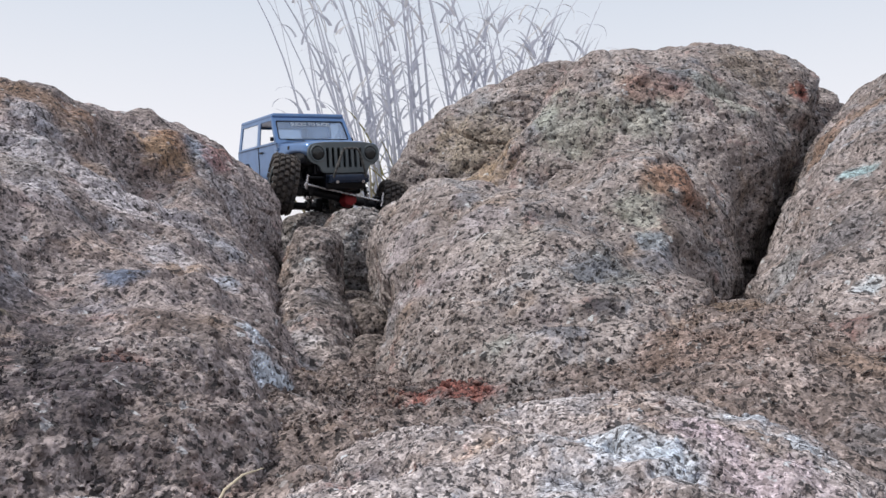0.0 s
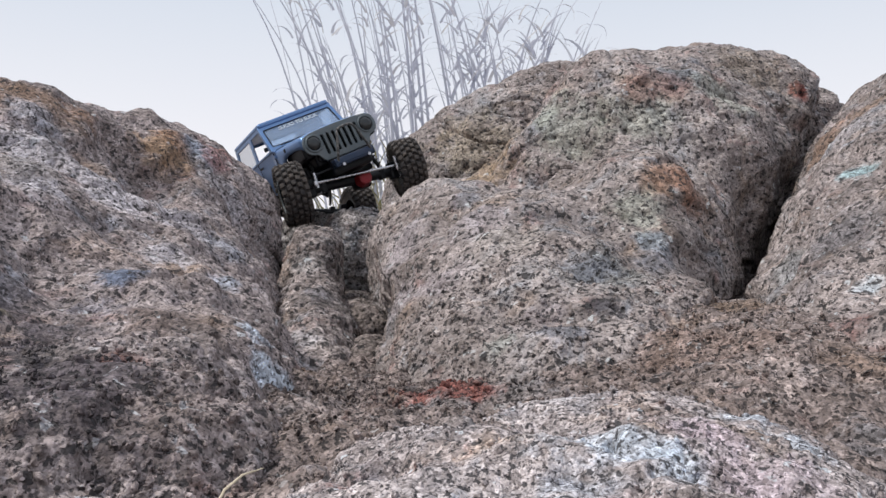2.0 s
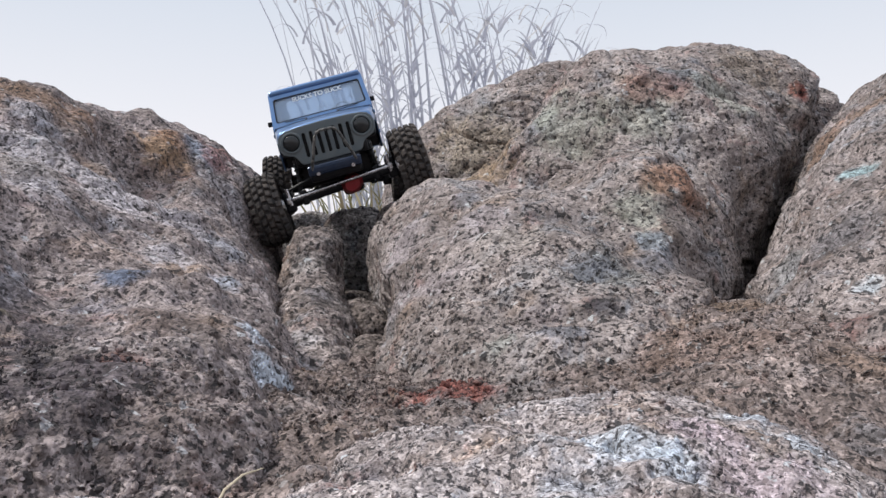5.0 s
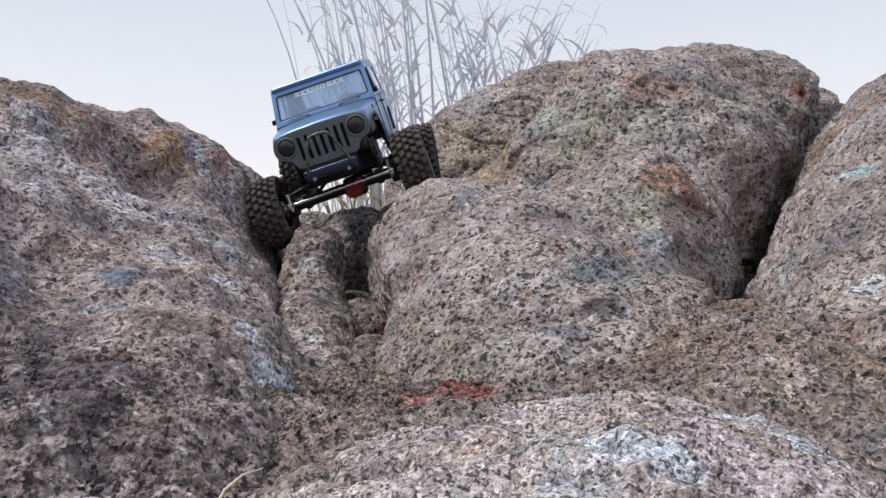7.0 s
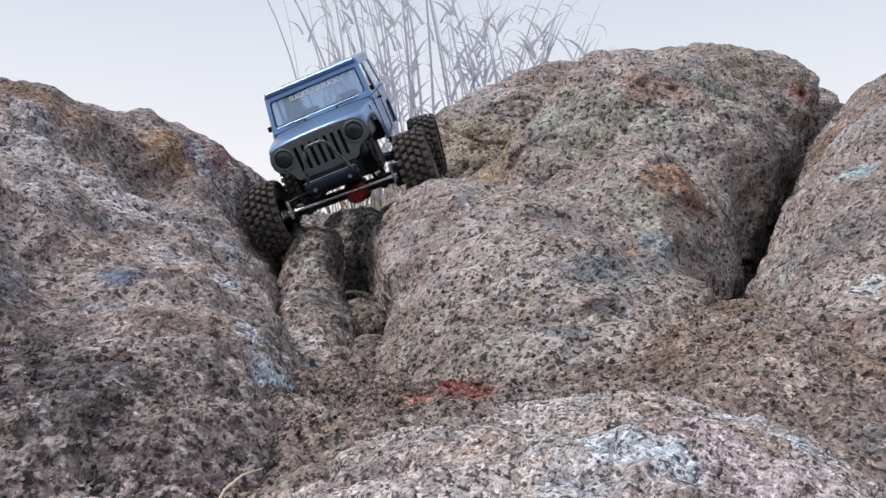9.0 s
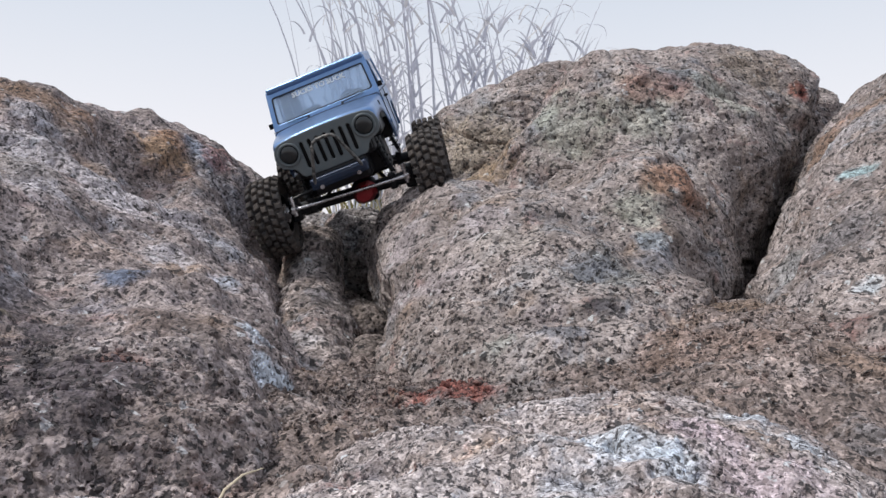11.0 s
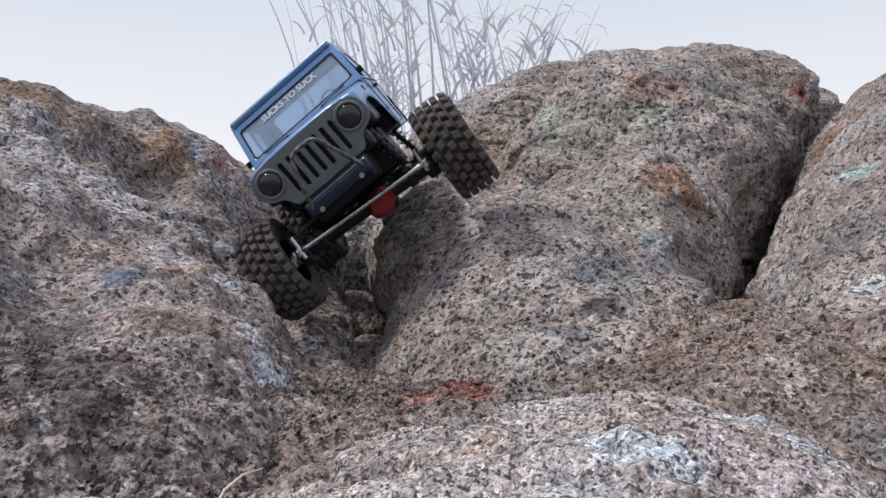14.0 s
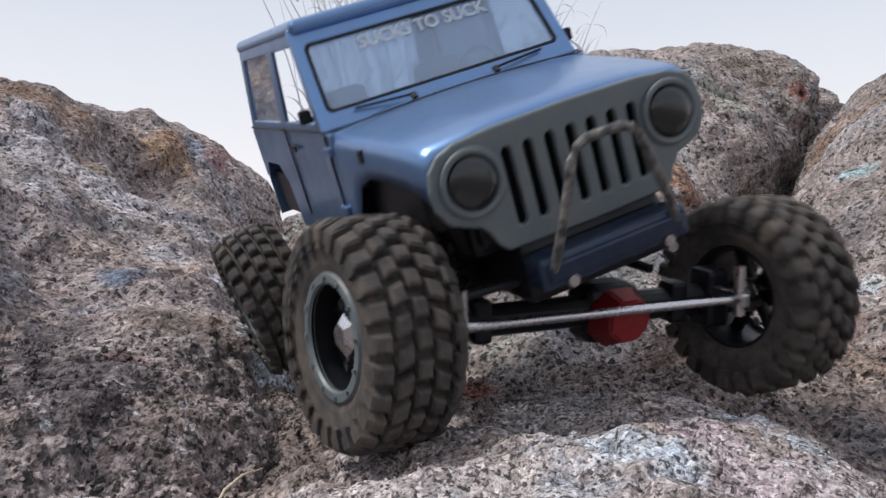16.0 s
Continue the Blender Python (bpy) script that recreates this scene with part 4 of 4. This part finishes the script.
            for s in (-1, 1):
                bm = bmesh.new()
                box(bm, (0.006, s * 0.092 - 0.004, 0.000), (0.038, s * 0.092 + 0.004, 0.010), 0.002)
                tube(bm, [(0.034, s * 0.090, -0.004), (0.034, s * 0.090, 0.026)], 0.0034, 10)
                part("knuckle_arm", bm, STEEL, ax, "bright steel knuckle arm")
        axles.append(ax)

    # wheels
    RAD, WID = 0.0625, 0.0500
    bm = bmesh.new()
    prof = [(0.0330, -0.0205), (0.0395, -0.0228), (0.0480, -0.0240), (0.0540, -0.0232), (0.0554, -0.0195), (0.0560, -0.0100), (0.0561, 0), (0.0560, 0.0100), (0.0554, 0.0195), (0.0540, 0.0232), (0.0480, 0.0240), (0.0395, 0.0228), (0.0330, 0.0205)]
    lathe(bm, prof, 72)
    n = 25
    for j in range(n):
        for row, (y0, y1, arc, skew) in enumerate(((-0.0270, -0.0172, 0.66, 0.0), (-0.0150, -0.0060, 0.68, 0.14), (-0.0043, 0.0043, 0.66, 0.0), (0.0060, 0.0150, 0.68, -0.14), (0.0172, 0.0270, 0.66, 0.0))):
            off = 0.5 * (row % 2)
            a0 = 6.28318531 * (j + off) / n
            da = 6.28318531 / n * arc / 2
            vs = []
            for r, shrink in ((0.0550, 1.0), (0.0618, 0.92), (0.0634, 0.66)):
                outer_edge = row in (0, 4)
                for yy, sgn in ((y0, -1), (y1, 1)):
                    for aa_, sg in ((-da, -1), (da, 1)):
                        yc = (y0 + y1) / 2 + (yy - (y0 + y1) / 2) * shrink
                        rr_ = r - (0.0036 if outer_edge and ((row == 0 and sgn < 0) or (row == 4 and sgn > 0)) else 0.0)
                        a = a0 + aa_ * shrink + skew * (yc - (y0 + y1) / 2) / 0.0112 * 0.5
                        vs.append(bm.verts.new((rr_ * math.cos(a), yc, rr_ * math.sin(a))))
            for base in (0, 4):
                p, q = vs[base:base + 4], vs[base + 4:base + 8]
                for i0, i1 in ((0, 1), (1, 3), (3, 2), (2, 0)):
                    bm.faces.new((p[i0], p[i1], q[i1], q[i0]))
            bm.faces.new((vs[8], vs[9], vs[11], vs[10]))
        for s in (-1, 1):
            a0 = 6.28318531 * (j + (0.0 if s < 0 else 0.5)) / n
            box(bm, (0.0475, -0.0021, -0.0030), (0.0570, 0.0021, 0.0030), 0.0, 1, Matrix.Rotation(-a0, 4, "Y") @ Matrix.Translation((0, s * 0.0245, 0)))
    tyre_bm = bm
    wheels = []
    for k, name in enumerate(("right", "left", "right", "left")):
        s = -1 if name == "right" else 1
        hub = new("wheel")
        hub.parent = car
        if k == 0:
            tyre = part("tyre", tyre_bm, RUBBER, hub, "chunky dusty black mud tyre")
            tyre_mesh = tyre.data
        else:
            tyre = new("tyre", tyre_mesh)
            tyre.parent = hub
            tyre["label"] = "chunky dusty black mud tyre"
        bm = bmesh.new()
        lathe(bm, [(0.0335, -0.0200), (0.0310, -0.0200), (0.0300, -0.010), (0.0295, 0.010), (0.0310, 0.0200), (0.0335, 0.0200)], 40)
        for j in range(6):
            box(bm, (0.006, s * 0.004 - 0.003, -0.0040), (0.0305, s * 0.004 + 0.003, 0.0040), 0.0015, 1, Matrix.Rotation(6.28318 * j / 6, 4, "Y"))
        tube(bm, [(0, s * -0.006, 0), (0, s * 0.010, 0)], 0.0085, 20)
        part("rim", bm, BLACK, hub, "black spoked rim")
        bm = bmesh.new()
        y = s * 0.0212
        lathe(bm, [(0.0285, y - s * 0.002), (0.0345, y - s * 0.002), (0.0350, y), (0.0340, y + s * 0.0016), (0.0295, y + s * 0.0016), (0.0285, y)], 40)
        for j in range(12):
            a = 6.28318 * j / 12
            tube(bm, [(0.0317 * math.cos(a), y, 0.0317 * math.sin(a)), (0.0317 * math.cos(a), y + s * 0.003, 0.0317 * math.sin(a))], 0.0014, 6)
        part("beadlock_ring", bm, TRIM, hub, "dusty grey beadlock ring")
        bm = bmesh.new()
        tube(bm, [(0, s * 0.008, 0), (0, s * 0.014, 0), (0, s * 0.0175, 0)], [0.0130, 0.0120, 0.0070], 6)
        for j in range(6):
            a = 6.28318 * (j + 0.5) / 6
            tube(bm, [(0.019 * math.cos(a), s * 0.005, 0.019 * math.sin(a)), (0.019 * math.cos(a), s * 0.011, 0.019 * math.sin(a))], 0.0032, 6)
        part("hub_nut", bm, STEEL, hub, "bright steel hub and nuts")
        bm = bmesh.new()
        tube(bm, [(0, -s * 0.004, 0), (0, -s * 0.026, 0)], [0.012, 0.0095], 14)
        box(bm, (-0.006, -s * 0.018 - 0.004, -0.016), (0.006, -s * 0.018 + 0.004, 0.016), 0.002)
        part("hub_carrier", bm, STEEL, hub, "bright steel hub carrier")
        wheels.append(hub)
    return car, axles, wheels


model_car, (front_axle, rear_axle), wheels = crawler()

# a bleached straw lying in the foreground
bm = bmesh.new()
tube(bm, [(-0.125, 0.490, 0.198), (-0.119, 0.500, 0.212), (-0.112, 0.512, 0.218), (-0.104, 0.530, 0.219)], [0.0008, 0.0008, 0.0007, 0.0003], 6)
straw = part("straw", bm, STRAW)
tagged(straw, "bleached broken straw lying on the gritty rock", "straw")


# ---- what moves ----
# seconds, place and turn of the car
CAR = [
    (0.0, -0.300, 2.035, 0.522, 6.3, 4.1, -56.9),
    (0.5, -0.296, 2.025, 0.521, 6.5, 2.7, -56.1),
    (1.0, -0.292, 2.016, 0.521, 6.8, 1.2, -56.2),
    (1.5, -0.255, 1.988, 0.543, 24.3, -10.5, -57.0),
    (2.0, -0.222, 1.946, 0.526, 25.8, -5.6, -63.0),
    (2.5, -0.211, 1.885, 0.538, 18.2, -7.6, -70.0),
    (3.0, -0.206, 1.817, 0.527, 5.3, -1.8, -79.0),
    (3.5, -0.197, 1.740, 0.504, 7.2, 0.5, -79.9),
    (4.0, -0.193, 1.722, 0.505, 11.3, 4.3, -79.5),
    (6.3, -0.153, 1.691, 0.528, 17.3, 17.1, -90.8),
    (6.5, -0.151, 1.687, 0.527, 17.6, 17.3, -90.9),
    (7.0, -0.150, 1.688, 0.527, 18.2, 17.2, -90.6),
    (7.5, -0.149, 1.682, 0.524, 19.2, 16.9, -90.5),
    (8.0, -0.143, 1.674, 0.524, 21.8, 19.3, -90.2),
    (8.5, -0.136, 1.642, 0.520, 21.7, 21.2, -90.6),
    (9.0, -0.135, 1.634, 0.517, 22.1, 20.4, -90.8),
    (11.5, -0.108, 1.484, 0.486, 22.6, 17.5, -88.0),
    (12.0, -0.071, 1.350, 0.454, 39.3, 14.2, -83.9),
    (12.5, -0.070, 1.301, 0.449, 37.3, 14.8, -85.4),
    (13.0, -0.062, 1.285, 0.444, 37.9, 14.9, -88.2),
    (13.5, -0.056, 1.248, 0.438, 39.7, 14.7, -89.8),
    (14.0, -0.052, 1.238, 0.436, 40.2, 14.7, -90.3),
    (14.5, -0.056, 1.243, 0.437, 40.6, 15.7, -88.6),
    (14.8, -0.055, 1.189, 0.420, 35.7, 21.0, -87.9),
    (15.0, -0.030, 1.081, 0.396, 34.2, 24.1, -90.0),
    (15.2, -0.022, 1.021, 0.373, 33.4, 13.5, -84.7),
    (15.5, -0.028, 0.899, 0.342, 20.6, 25.8, -72.0),
    (15.8, 0.023, 0.749, 0.301, 27.3, 17.6, -67.5),
    (16.0, 0.040, 0.682, 0.293, 22.2, 12.5, -67.1),
]
FRONT_AXLE = [
    (0.0, 0.0675, -13.5),
    (0.5, 0.0652, -13.2),
    (1.0, 0.0629, -13.0),
    (1.5, 0.0565, -9.8),
    (2.0, 0.0643, -9.4),
    (2.5, 0.0587, -6.3),
    (3.0, 0.0700, 5.3),
    (3.5, 0.0715, 5.7),
    (4.0, 0.0695, 5.2),
    (6.3, 0.0599, 3.1),
    (6.5, 0.0597, 2.9),
    (7.0, 0.0592, 1.2),
    (7.5, 0.0602, 0.2),
    (8.0, 0.0612, -0.8),
    (8.5, 0.0621, -2.0),
    (9.0, 0.0631, -2.4),
    (11.5, 0.0622, -5.2),
    (12.0, 0.0615, -5.3),
    (12.5, 0.0609, -5.4),
    (13.0, 0.0610, -5.1),
    (13.5, 0.0611, -4.9),
    (14.0, 0.0613, -4.7),
    (14.5, 0.0614, -4.5),
    (14.8, 0.0550, -1.9),
    (15.0, 0.0524, -6.8),
    (15.2, 0.0480, -18.0),
    (15.5, 0.0449, -13.2),
    (15.8, 0.0567, -19.0),
    (16.0, 0.0531, -16.6),
]

# seconds and steering angle of the front wheels, to the car's left
STEER = [(0.0, -15), (1.2, -15), (2.0, -14), (2.6, -5), (3.0, 0), (14.5, 0), (15.0, 4), (15.5, 8), (15.8, 9), (16.0, 9)]
# seconds and lean of the rear axle against the body
REAR_AXLE = [(0.0, -4), (1.2, -8), (1.5, -20), (2.5, -24), (3.0, -14), (4.0, -11), (6.5, -8), (11.5, -8), (12.5, -8), (14.5, -8), (15.0, -2), (15.2, 4), (15.5, 9), (16.0, 5)]


def between(rows, t):
    return float(np.interp(t, [r[0] for r in rows], [r[1] for r in rows]))


def motions():
    walk(model_car, [(t, pose(x, y, z, a, b, c)) for t, x, y, z, a, b, c in CAR])
    ft = [r[0] for r in FRONT_AXLE]
    times = sorted(set([0.0, 16.0] + [r[0] for r in CAR] + [0.25 * k for k in range(58)] + [14.5 + 0.1 * k for k in range(16)]))
    way = [0.0]
    for t0, t1 in zip(times, times[1:]):
        p = [np.array([np.interp(t, [r[0] for r in CAR], [r[k] for r in CAR]) for k in (1, 2, 3)]) for t in (t0, t1)]
        step = math.degrees(np.linalg.norm(p[1] - p[0]) / 0.0625)
        if 14.55 < t1 < 15.55:
            step = 78.0
        way.append(way[-1] + min(step, 84.0))
    spins = list(zip(times, way))
    front, rear, rows = [], [], [[], [], [], []]
    for t, spin in spins:
        z = float(np.interp(t, ft, [r[1] for r in FRONT_AXLE]))
        a = float(np.interp(t, ft, [r[2] for r in FRONT_AXLE]))
        b = between(REAR_AXLE, t)
        f = pose(0.1436, 0, z, a)
        r = pose(-0.158, 0, 0.062, b)
        front.append((t, f))
        rear.append((t, r))
        for k, (axle, s) in enumerate(((f, -1), (f, 1), (r, -1), (r, 1))):
            turn = between(STEER, t) if k < 2 else 0.0
            rows[k].append((t, axle @ pose(0, s * 0.130, 0, 0, 0, turn) @ pose(0, 0, 0, 0, spin + 40 * k, 0)))
    walk(front_axle, front)
    walk(rear_axle, rear)
    for wheel, r in zip(wheels, rows):
        walk(wheel, r)
    # the reeds sway in the wind
    for clump, amount in ((leaning_reeds, 1.0), (middle_reeds, 0.35)):
        p = clump.matrix_world.translation.copy()
        walk(clump, [(t, pose(*p, 0, amount * a, 0)) for t, a in ((0.0, -2), (1.5, -4), (3.5, -5), (4.2, -4), (6.3, 3), (9.0, 3.5), (12.5, 5), (14.5, 4), (16.0, 1))])


motions()
